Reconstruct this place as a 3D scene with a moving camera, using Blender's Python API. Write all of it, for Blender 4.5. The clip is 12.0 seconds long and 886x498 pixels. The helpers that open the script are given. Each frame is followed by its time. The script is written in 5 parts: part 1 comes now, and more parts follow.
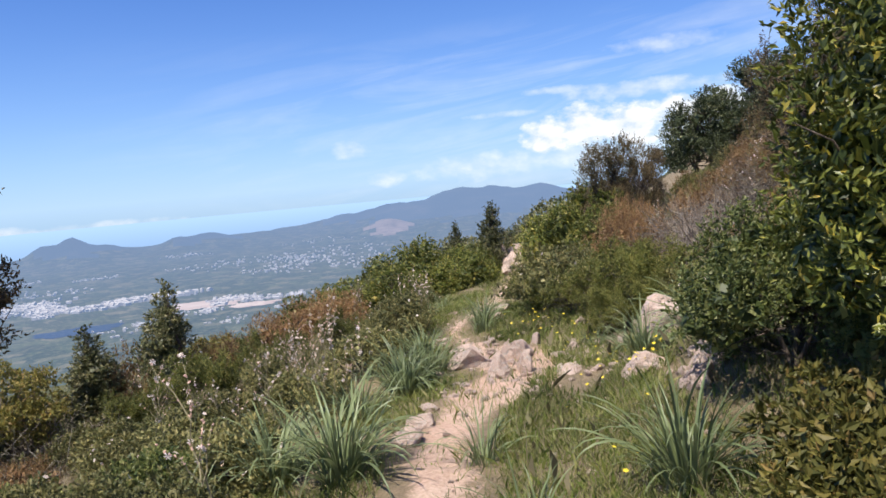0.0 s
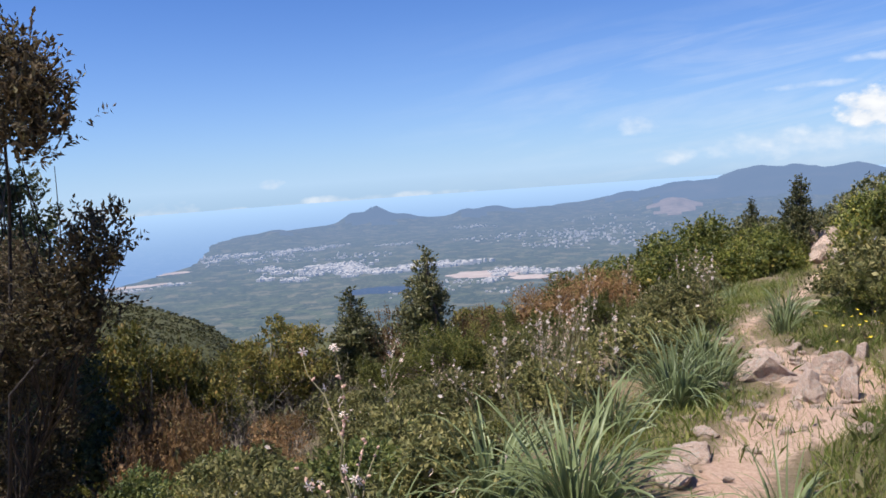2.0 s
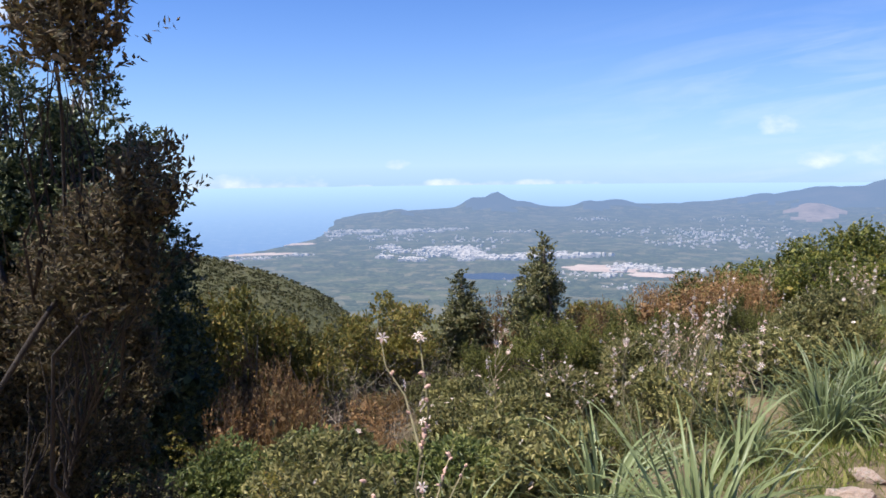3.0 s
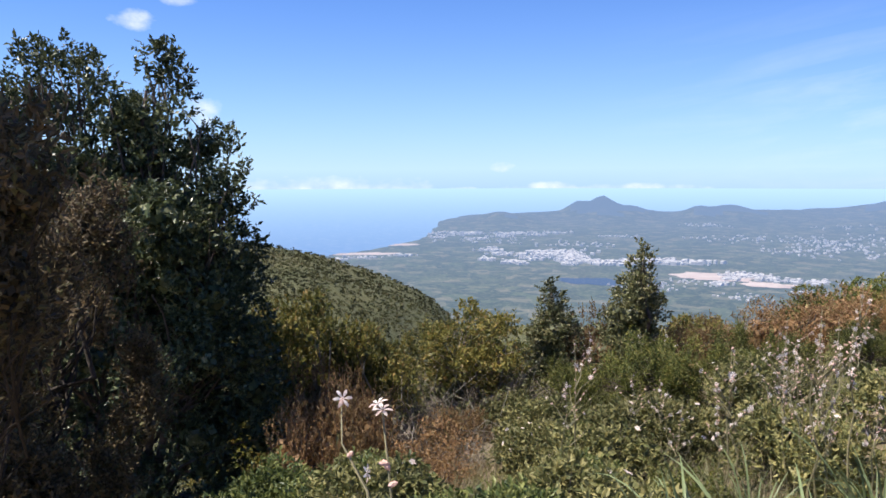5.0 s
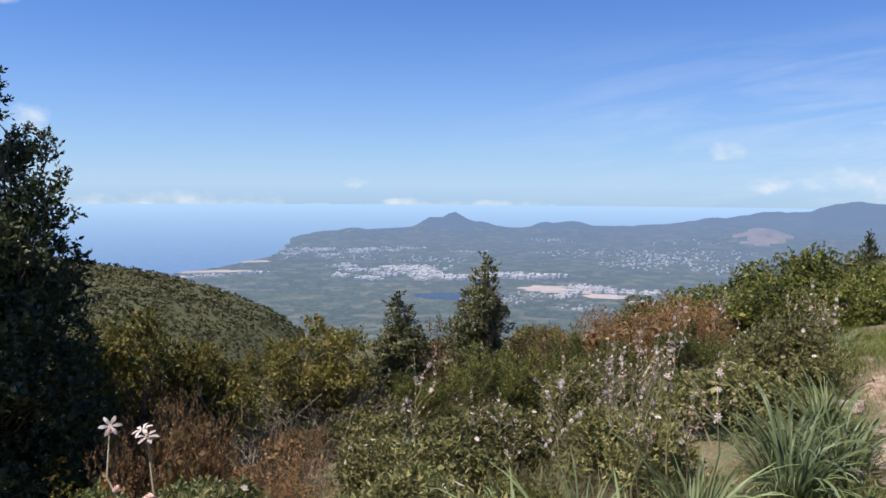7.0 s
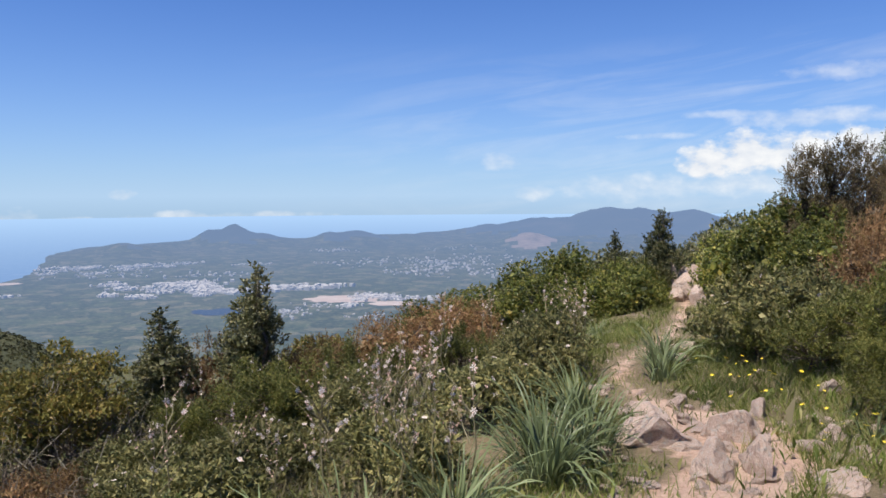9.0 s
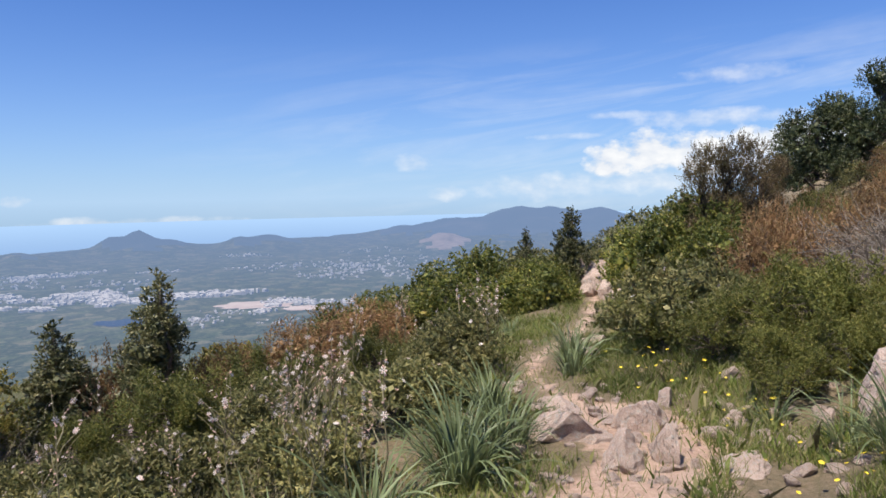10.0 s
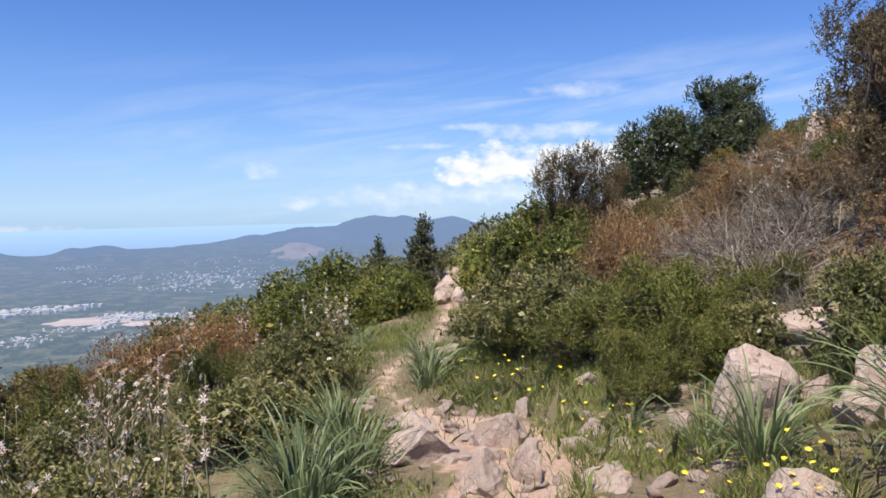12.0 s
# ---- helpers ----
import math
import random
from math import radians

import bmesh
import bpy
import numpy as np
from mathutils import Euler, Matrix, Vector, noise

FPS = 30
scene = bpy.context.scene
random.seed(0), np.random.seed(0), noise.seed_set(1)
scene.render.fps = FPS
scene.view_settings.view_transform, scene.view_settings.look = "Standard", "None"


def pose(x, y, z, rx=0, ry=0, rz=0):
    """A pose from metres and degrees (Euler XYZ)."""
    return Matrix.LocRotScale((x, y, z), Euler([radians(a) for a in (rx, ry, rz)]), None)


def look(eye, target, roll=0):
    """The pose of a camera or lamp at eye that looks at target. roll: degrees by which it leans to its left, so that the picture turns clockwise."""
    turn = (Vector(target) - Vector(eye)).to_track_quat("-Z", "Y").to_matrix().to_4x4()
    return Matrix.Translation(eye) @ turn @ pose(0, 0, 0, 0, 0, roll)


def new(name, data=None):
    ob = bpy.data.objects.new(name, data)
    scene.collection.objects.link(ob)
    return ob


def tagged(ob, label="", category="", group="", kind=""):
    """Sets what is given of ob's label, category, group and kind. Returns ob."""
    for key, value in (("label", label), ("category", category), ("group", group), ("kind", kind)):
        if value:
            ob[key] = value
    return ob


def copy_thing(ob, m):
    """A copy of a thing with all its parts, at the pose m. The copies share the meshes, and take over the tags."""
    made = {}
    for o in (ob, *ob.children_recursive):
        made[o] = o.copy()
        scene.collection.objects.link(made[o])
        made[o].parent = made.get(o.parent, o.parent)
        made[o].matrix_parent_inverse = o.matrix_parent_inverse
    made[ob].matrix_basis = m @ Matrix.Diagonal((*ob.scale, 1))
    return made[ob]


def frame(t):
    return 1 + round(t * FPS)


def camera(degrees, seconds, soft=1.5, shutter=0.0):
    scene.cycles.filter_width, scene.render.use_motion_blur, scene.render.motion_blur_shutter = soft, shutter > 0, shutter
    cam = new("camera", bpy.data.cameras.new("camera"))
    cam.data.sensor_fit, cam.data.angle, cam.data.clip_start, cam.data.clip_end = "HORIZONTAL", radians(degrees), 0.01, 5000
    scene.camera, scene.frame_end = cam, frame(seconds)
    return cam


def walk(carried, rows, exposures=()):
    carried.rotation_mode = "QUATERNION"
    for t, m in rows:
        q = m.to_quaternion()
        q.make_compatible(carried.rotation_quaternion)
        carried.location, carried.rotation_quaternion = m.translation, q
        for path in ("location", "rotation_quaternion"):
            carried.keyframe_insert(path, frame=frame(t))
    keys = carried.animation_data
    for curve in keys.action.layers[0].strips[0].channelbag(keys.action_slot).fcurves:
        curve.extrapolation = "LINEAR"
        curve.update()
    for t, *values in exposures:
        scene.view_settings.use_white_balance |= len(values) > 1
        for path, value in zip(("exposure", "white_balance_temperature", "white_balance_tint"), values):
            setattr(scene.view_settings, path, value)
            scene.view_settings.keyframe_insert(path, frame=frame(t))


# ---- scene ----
cam = camera(62.0, 12.0, soft=1.6)
# seconds, place in metres, turn in degrees
PATH = [
    (0.0, -0.000, -0.000, 1.705, 84.80, 5.00, 0.00),
    (0.5, 0.073, 0.376, 1.630, 85.82, 4.44, 4.59),
    (1.0, 0.020, 0.724, 1.575, 86.19, 3.82, 9.27),
    (1.5, -0.021, 1.020, 1.548, 85.65, 4.44, 14.81),
    (2.0, -0.035, 1.286, 1.532, 84.69, 4.07, 21.72),
    (2.5, -0.151, 1.538, 1.499, 83.99, 2.38, 26.99),
    (3.0, -0.244, 1.763, 1.440, 84.04, 0.69, 31.21),
    (3.5, -0.309, 2.048, 1.435, 84.27, 0.32, 35.13),
    (5.5, -0.448, 2.510, 1.385, 84.27, 0.21, 39.35),
    (6.0, -0.431, 2.539, 1.379, 84.67, 0.14, 36.09),
    (6.5, -0.410, 2.558, 1.382, 85.16, -0.11, 31.95),
    (8.5, -0.317, 2.752, 1.328, 86.24, -0.18, 15.48),
    (9.0, -0.297, 2.814, 1.318, 86.30, 0.37, 11.28),
    (9.5, -0.283, 2.871, 1.305, 86.25, 0.82, 7.96),
    (10.0, -0.275, 2.907, 1.301, 86.30, 1.31, 4.58),
    (10.5, -0.266, 2.958, 1.294, 86.53, 1.57, 1.08),
    (11.0, -0.268, 3.022, 1.280, 86.66, 1.29, -2.38),
    (11.5, -0.254, 3.138, 1.268, 86.71, 1.22, -5.08),
    (12.0, -0.233, 3.347, 1.246, 86.76, 1.21, -6.74),
]
walk(cam, [(t, pose(x, y, z, rx, ry, rz)) for t, x, y, z, rx, ry, rz in PATH],
     exposures=[(0.0, 0.55), (1.0, 0.42), (2.0, 0.40), (2.5, 0.50), (3.5, 0.72), (5.5, 0.72), (6.5, 0.45), (8.5, 0.31), (10.0, 0.36), (11.0, 0.42), (12.0, 0.48)])



# ---- light: afternoon sun from the sea side, blue sky with fair-weather clouds ----
SUN_AZ, SUN_EL = -142.0, 65.0
sun = new("sun", bpy.data.lights.new("sun", "SUN"))
sun.data.energy, sun.data.angle, sun.data.color = 5.0, radians(0.5), (1.0, 0.93, 0.82)
sun.matrix_world = look((0, 0, 0), (-math.sin(radians(SUN_AZ)) * math.cos(radians(SUN_EL)), -math.cos(radians(SUN_AZ)) * math.cos(radians(SUN_EL)), -math.sin(radians(SUN_EL))))

world = bpy.data.worlds.new("sky")
scene.world = world
world.use_nodes = True
wt = world.node_tree
wt.nodes.clear()


def wnode(kind, **values):
    n = wt.nodes.new(kind)
    for k, v in values.items():
        n.inputs[int(k[1:])].default_value = v
    return n


def wmath(op, a, b=None, c=None, clamp=False):
    n = wt.nodes.new("ShaderNodeMath")
    n.operation, n.use_clamp = op, clamp
    for i, v in enumerate((a, b, c)):
        if v is None:
            continue
        if isinstance(v, (int, float)):
            n.inputs[i].default_value = v
        else:
            wt.links.new(v, n.inputs[i])
    return n.outputs[0]


sky = wt.nodes.new("ShaderNodeTexSky")
sky.sky_type, sky.sun_disc = "NISHITA", False
sky.sun_elevation, sky.sun_rotation = radians(SUN_EL), radians(SUN_AZ)
sky.altitude, sky.air_density, sky.dust_density, sky.ozone_density = 300, 1.0, 0.4, 2.2
coord = wt.nodes.new("ShaderNodeTexCoord").outputs["Generated"]
sep = wt.nodes.new("ShaderNodeSeparateXYZ")
wt.links.new(coord, sep.inputs[0])
az = wmath("MULTIPLY", wmath("ARCTAN2", sep.outputs[0], sep.outputs[1]), 57.2958)
el = wmath("MULTIPLY", wmath("ARCSINE", sep.outputs[2]), 57.2958)
comb = wt.nodes.new("ShaderNodeCombineXYZ")
wt.links.new(az, comb.inputs[0])
wt.links.new(wmath("MULTIPLY", el, 1.6), comb.inputs[1])
puff = wt.nodes.new("ShaderNodeTexNoise")
puff.inputs["Scale"].default_value, puff.inputs["Detail"].default_value, puff.inputs["Roughness"].default_value = 0.55, 6, 0.55
wt.links.new(comb.outputs[0], puff.inputs["Vector"])
puff_v = wmath("MULTIPLY", wmath("SUBTRACT", puff.outputs[0], 0.5), 3.0)
# clouds: azimuth, elevation, half width and half height in degrees, weight
CLOUDS = [(8.3, 2.7, 2.2, 1.6, 1.0), (11.0, 3.3, 2.6, 1.9, 1.0), (14.2, 3.0, 2.8, 1.9, 1.0), (18.5, 3.4, 3.4, 1.8, 0.95), (22.5, 3.4, 4.0, 1.8, 0.9), (3.8, 1.0, 6.5, 1.2, 0.5), (12.0, 1.2, 8.0, 1.2, 0.6),
          (17.5, 8.6, 4.6, 0.7, 0.42), (10.0, 6.1, 3.8, 0.32, 0.42), (5.0, 4.7, 3.4, 0.28, 0.4), (15.5, 5.6, 6.5, 0.7, 0.6),
          (-6.8, 3.0, 1.7, 0.8, 0.5), (-4.3, 0.6, 1.6, 0.7, 0.5), (-34.8, 0.6, 1.1, 0.45, 0.7),
          (-38.2, -1.4, 2.6, 0.5, 0.7), (-30.4, -1.0, 2.6, 0.5, 0.7), (-24.5, -1.0, 2.4, 0.42, 0.6),
          (-61.5, 10.8, 1.5, 0.8, 0.6), (-58.5, 12.4, 1.4, 0.6, 0.5), (-57.0, 4.6, 1.3, 1.2, 0.5), (-48.0, -1.3, 9.0, 1.3, 0.5), (-27.0, -1.2, 9.0, 0.5, 0.35)]
mask = 0.0
for a, e, w, h, k in CLOUDS:
    u = wmath("POWER", wmath("DIVIDE", wmath("SUBTRACT", az, a), w), 2.0)
    v = wmath("POWER", wmath("DIVIDE", wmath("SUBTRACT", el, e), h), 2.0)
    near = wmath("SUBTRACT", 1.0, wmath("ADD", u, v))
    m = wmath("MULTIPLY", wmath("MULTIPLY", wmath("ADD", near, puff_v), 1.4 if k > 0.88 else 0.75, clamp=True), k)
    mask = wmath("MAXIMUM", mask, m)
# thin streaks of high cloud
stretch = wt.nodes.new("ShaderNodeCombineXYZ")
wt.links.new(wmath("MULTIPLY", az, 0.055), stretch.inputs[0])
wt.links.new(wmath("ADD", wmath("MULTIPLY", el, 0.42), wmath("MULTIPLY", az, -0.05)), stretch.inputs[1])
cirrus = wt.nodes.new("ShaderNodeTexNoise")
cirrus.inputs["Scale"].default_value, cirrus.inputs["Detail"].default_value, cirrus.inputs["Roughness"].default_value = 1.0, 5, 0.6
cirrus.inputs["Distortion"].default_value = 0.6
wt.links.new(stretch.outputs[0], cirrus.inputs["Vector"])
streak = wmath("MULTIPLY", wmath("SUBTRACT", cirrus.outputs[0], 0.45), 2.6, clamp=True)
fade = wmath("SUBTRACT", 1.0, wmath("POWER", wmath("DIVIDE", wmath("SUBTRACT", el, 4.0), 8.0), 2.0), clamp=True)
right = wmath("MULTIPLY_ADD", az, 0.022, 0.62, clamp=True)
streak = wmath("MULTIPLY", wmath("MULTIPLY", streak, fade), right)
mask = wmath("MAXIMUM", mask, wmath("MULTIPLY", streak, 0.75))
# pale haze low over the horizon
low = wmath("MULTIPLY", wmath("POWER", 2.718, wmath("MULTIPLY", wmath("ABSOLUTE", wmath("SUBTRACT", el, 0.5)), -0.15)), 0.78)
mix = wt.nodes.new("ShaderNodeMix")
mix.data_type = "RGBA"
wt.links.new(mask, mix.inputs[0])
tint = wt.nodes.new("ShaderNodeMix")
tint.data_type, tint.blend_type = "RGBA", "MULTIPLY"
tint.inputs[0].default_value = 1.0
wt.links.new(sky.outputs[0], tint.inputs[6])
tint.inputs[7].default_value = (0.345, 0.685, 1.33, 1)
veil = wt.nodes.new("ShaderNodeMix")
veil.data_type = "RGBA"
wt.links.new(low, veil.inputs[0])
wt.links.new(tint.outputs[2], veil.inputs[6])
veil.inputs[7].default_value = (5.4, 7.3, 9.6, 1)
wt.links.new(veil.outputs[2], mix.inputs[6])
shade = wt.nodes.new("ShaderNodeMix")
shade.data_type = "RGBA"
wt.links.new(wmath("MULTIPLY_ADD", puff.outputs[0], 2.6, -0.75, clamp=True), shade.inputs[0])
shade.inputs[6].default_value, shade.inputs[7].default_value = (7.0, 7.6, 8.6, 1), (9.6, 9.7, 9.8, 1)
wt.links.new(shade.outputs[2], mix.inputs[7])
back = wt.nodes.new("ShaderNodeBackground")
back.inputs[1].default_value = 0.08
wt.links.new(mix.outputs[2], back.inputs[0])
out = wt.nodes.new("ShaderNodeOutputWorld")
wt.links.new(back.outputs[0], out.inputs[0])


# ---- materials ----
def ramp_of(nt, source, stops):
    r = nt.nodes.new("ShaderNodeValToRGB")
    els = r.color_ramp.elements
    while len(els) < len(stops):
        els.new(0.5)
    for e, (p, c) in zip(els, stops):
        e.position, e.color = p, (*c, 1)
    nt.links.new(source, r.inputs[0])
    return r.outputs[0]


def noise_of(nt, scale, detail=5, rough=0.6, distortion=0.0, coord="Object"):
    tc = nt.nodes.new("ShaderNodeNewGeometry").outputs["Position"] if coord == "World" else nt.nodes.new("ShaderNodeTexCoord").outputs[coord]
    n = nt.nodes.new("ShaderNodeTexNoise")
    n.inputs["Scale"].default_value, n.inputs["Detail"].default_value = scale, detail
    n.inputs["Roughness"].default_value, n.inputs["Distortion"].default_value = rough, distortion
    nt.links.new(tc, n.inputs["Vector"])
    return n.outputs[0]


def blend(nt, fac, a, b, mode="MIX"):
    m = nt.nodes.new("ShaderNodeMix")
    m.data_type, m.blend_type = "RGBA", mode
    for sock, v in ((m.inputs[0], fac), (m.inputs[6], a), (m.inputs[7], b)):
        if isinstance(v, (int, float)):
            sock.default_value = v
        elif isinstance(v, tuple):
            sock.default_value = (*v, 1)
        else:
            nt.links.new(v, sock)
    return m.outputs[2]


def material(name):
    m = bpy.data.materials.new(name)
    m.use_nodes = True
    return m, m.node_tree, m.node_tree.nodes["Principled BSDF"]


def bump(nt, bsdf, height, strength, distance):
    b = nt.nodes.new("ShaderNodeBump")
    b.inputs["Strength"].default_value, b.inputs["Distance"].default_value = strength, distance
    nt.links.new(height, b.inputs["Height"])
    nt.links.new(b.outputs[0], bsdf.inputs["Normal"])


def leaf_mat(name, stops, rough=0.45, through_light=0.3, patch=0.9, patch_tint=(0.55, 0.58, 0.55)):
    """Foliage: each leaf its own shade, patches over the plant, light through the blade."""
    m, nt, bsdf = material(name)
    geo = nt.nodes.new("ShaderNodeNewGeometry")
    col = ramp_of(nt, geo.outputs["Random Per Island"], stops)
    big = noise_of(nt, patch, 3, 0.5, coord="World")
    fac = nt.nodes.new("ShaderNodeMapRange")
    fac.inputs[1].default_value, fac.inputs[2].default_value = 0.42, 0.62
    nt.links.new(big, fac.inputs[0])
    col = blend(nt, fac.outputs[0], col, blend(nt, 1.0, col, patch_tint, "MULTIPLY"))
    oi = nt.nodes.new("ShaderNodeObjectInfo")
    hsv = nt.nodes.new("ShaderNodeHueSaturation")
    mr = nt.nodes.new("ShaderNodeMapRange")
    mr.inputs[3].default_value, mr.inputs[4].default_value = 0.8, 1.2
    nt.links.new(oi.outputs["Random"], mr.inputs[0])
    nt.links.new(mr.outputs[0], hsv.inputs["Value"])
    nt.links.new(col, hsv.inputs["Color"])
    col = hsv.outputs[0]
    nt.links.new(col, bsdf.inputs["Base Color"])
    bsdf.inputs["Roughness"].default_value = rough
    bsdf.inputs["Specular IOR Level"].default_value = 0.35
    tr = nt.nodes.new("ShaderNodeBsdfTranslucent")
    nt.links.new(col, tr.inputs[0])
    ms = nt.nodes.new("ShaderNodeMixShader")
    ms.inputs[0].default_value = through_light
    nt.links.new(bsdf.outputs[0], ms.inputs[1])
    nt.links.new(tr.outputs[0], ms.inputs[2])
    nt.links.new(ms.outputs[0], nt.nodes["Material Output"].inputs[0])
    return m


def plain_mat(name, a, b, scale=20, rough=0.8, relief=0.4, coord="Object"):
    m, nt, bsdf = material(name)
    n = noise_of(nt, scale, 6, 0.65, coord=coord)
    nt.links.new(ramp_of(nt, n, [(0.3, a), (0.7, b)]), bsdf.inputs["Base Color"])
    bsdf.inputs["Roughness"].default_value = rough
    bump(nt, bsdf, n, relief, 0.02)
    return m


OAK = leaf_mat("oak leaf", [(0.0, (0.033, 0.046, 0.020)), (0.6, (0.077, 0.094, 0.039)), (0.9, (0.154, 0.165, 0.072)), (1.0, (0.286, 0.286, 0.154))], 0.38, 0.18)
YOUNG_OAK = leaf_mat("young oak leaf", [(0.0, (0.090, 0.101, 0.038)), (0.6, (0.178, 0.179, 0.076)), (1.0, (0.410, 0.358, 0.177))], 0.42, 0.22)
GREEN = leaf_mat("arbutus leaf", [(0.0, (0.077, 0.097, 0.024)), (0.5, (0.172, 0.197, 0.042)), (0.85, (0.313, 0.307, 0.066)), (1.0, (0.470, 0.368, 0.099))], 0.4, 0.3)
YELLOW = leaf_mat("yellowing leaf", [(0.0, (0.105, 0.108, 0.028)), (0.5, (0.210, 0.192, 0.046)), (0.85, (0.335, 0.270, 0.070)), (1.0, (0.40, 0.25, 0.085))], 0.5, 0.32)
RUST = leaf_mat("rust heather needles", [(0.0, (0.17, 0.09, 0.038)), (0.5, (0.33, 0.19, 0.082)), (0.9, (0.45, 0.29, 0.15)), (1.0, (0.28, 0.24, 0.095))], 0.7, 0.3)
BROWN = leaf_mat("brown heather needles", [(0.0, (0.075, 0.058, 0.030)), (0.5, (0.160, 0.118, 0.060)), (0.85, (0.265, 0.180, 0.095)), (1.0, (0.215, 0.205, 0.088))], 0.7, 0.25)
HEATH = leaf_mat("green heath needles", [(0.0, (0.084, 0.098, 0.020)), (0.5, (0.168, 0.180, 0.038)), (1.0, (0.320, 0.285, 0.078))], 0.55, 0.3)
CISTUS = leaf_mat("rock rose leaf", [(0.0, (0.093, 0.105, 0.037)), (0.5, (0.205, 0.196, 0.069)), (1.0, (0.410, 0.350, 0.140))], 0.55, 0.28)
BLUE_LEAF = leaf_mat("asphodel strap leaf", [(0.0, (0.130, 0.170, 0.070)), (0.6, (0.220, 0.262, 0.120)), (1.0, (0.40, 0.40, 0.20))], 0.38, 0.3)
GRASS = leaf_mat("grass", [(0.0, (0.112, 0.155, 0.030)), (0.5, (0.205, 0.245, 0.055)), (0.78, (0.320, 0.310, 0.100)), (1.0, (0.43, 0.38, 0.18))], 0.6, 0.35)
GREY_TWIG = leaf_mat("dry grey twig", [(0.0, (0.13, 0.10, 0.08)), (0.6, (0.24, 0.19, 0.15)), (1.0, (0.40, 0.35, 0.29))], 0.85, 0.0)
STRAWBERRY = leaf_mat("strawberry tree leaf", [(0.0, (0.053, 0.074, 0.017)), (0.6, (0.165, 0.185, 0.036)), (0.9, (0.30, 0.30, 0.055)), (1.0, (0.600, 0.437, 0.068))], 0.38, 0.22)
LENTISK = leaf_mat("lentisk leaf", [(0.0, (0.066, 0.092, 0.026)), (0.5, (0.140, 0.168, 0.048)), (1.0, (0.30, 0.30, 0.095))], 0.45, 0.28)
STRAW = leaf_mat("dry straw", [(0.0, (0.24, 0.20, 0.11)), (0.6, (0.38, 0.32, 0.19)), (1.0, (0.20, 0.22, 0.08))], 0.75, 0.3)
BARK = plain_mat("bark", (0.05, 0.036, 0.026), (0.15, 0.115, 0.09), 14, 0.9, 0.8)
HEATHER_BARK = plain_mat("dark heather bark", (0.018, 0.013, 0.010), (0.06, 0.045, 0.035), 20, 0.9, 0.8)
STALK = plain_mat("asphodel stalk", (0.16, 0.15, 0.07), (0.27, 0.22, 0.12), 30, 0.6, 0.2)
PETAL = leaf_mat("white petal", [(0.0, (0.86, 0.62, 0.55)), (0.6, (0.92, 0.77, 0.70)), (1.0, (0.94, 0.87, 0.82))], 0.5, 0.5, patch_tint=(1, 0.97, 0.95))
BUD = plain_mat("pink brown bud", (0.5, 0.28, 0.2), (0.75, 0.52, 0.44), 60, 0.7, 0.2)
YELLOW_PETAL = plain_mat("yellow petal", (0.75, 0.55, 0.02), (0.85, 0.68, 0.05), 60, 0.5, 0.1)


def rock_mat():
    m, nt, bsdf = material("pink granite")
    grain = noise_of(nt, 26, 8, 0.7)
    patch = noise_of(nt, 3.2, 6, 0.65, 0.6)
    lichen = noise_of(nt, 7, 7, 0.7, 0.3)
    col = ramp_of(nt, patch, [(0.3, (0.41, 0.255, 0.185)), (0.5, (0.58, 0.395, 0.300)), (0.68, (0.64, 0.49, 0.40))])
    col = blend(nt, 0.55, col, ramp_of(nt, grain, [(0.35, (0.22, 0.16, 0.13)), (0.65, (0.66, 0.54, 0.46))]))
    mr = nt.nodes.new("ShaderNodeMapRange")
    mr.inputs[1].default_value, mr.inputs[2].default_value = 0.52, 0.64
    nt.links.new(lichen, mr.inputs[0])
    col = blend(nt, mr.outputs[0], col, (0.45, 0.41, 0.36))
    crack = nt.nodes.new("ShaderNodeTexVoronoi")
    crack.feature = "DISTANCE_TO_EDGE"
    crack.inputs["Scale"].default_value = 0.95
    warp = nt.nodes.new("ShaderNodeVectorMath")
    warp.operation = "MULTIPLY_ADD"
    wn = nt.nodes.new("ShaderNodeTexNoise")
    wn.inputs["Scale"].default_value = 2.5
    oc = nt.nodes.new("ShaderNodeTexCoord")
    nt.links.new(oc.outputs["Object"], wn.inputs["Vector"])
    nt.links.new(wn.outputs["Color"], warp.inputs[0])
    warp.inputs[1].default_value = (0.9, 0.9, 0.9)
    nt.links.new(oc.outputs["Object"], warp.inputs[2])
    nt.links.new(warp.outputs[0], crack.inputs["Vector"])
    gap = nt.nodes.new("ShaderNodeMapRange")
    gap.inputs[1].default_value, gap.inputs[2].default_value = 0.0, 0.013
    nt.links.new(crack.outputs["Distance"], gap.inputs[0])
    col = blend(nt, gap.outputs[0], blend(nt, 0.25, col, (0.14, 0.10, 0.08)), col)
    nt.links.new(col, bsdf.inputs["Base Color"])
    bsdf.inputs["Roughness"].default_value = 0.9
    bump(nt, bsdf, blend(nt, 0.3, blend(nt, 0.45, patch, grain), gap.outputs[0]), 1.0, 0.045)
    return m


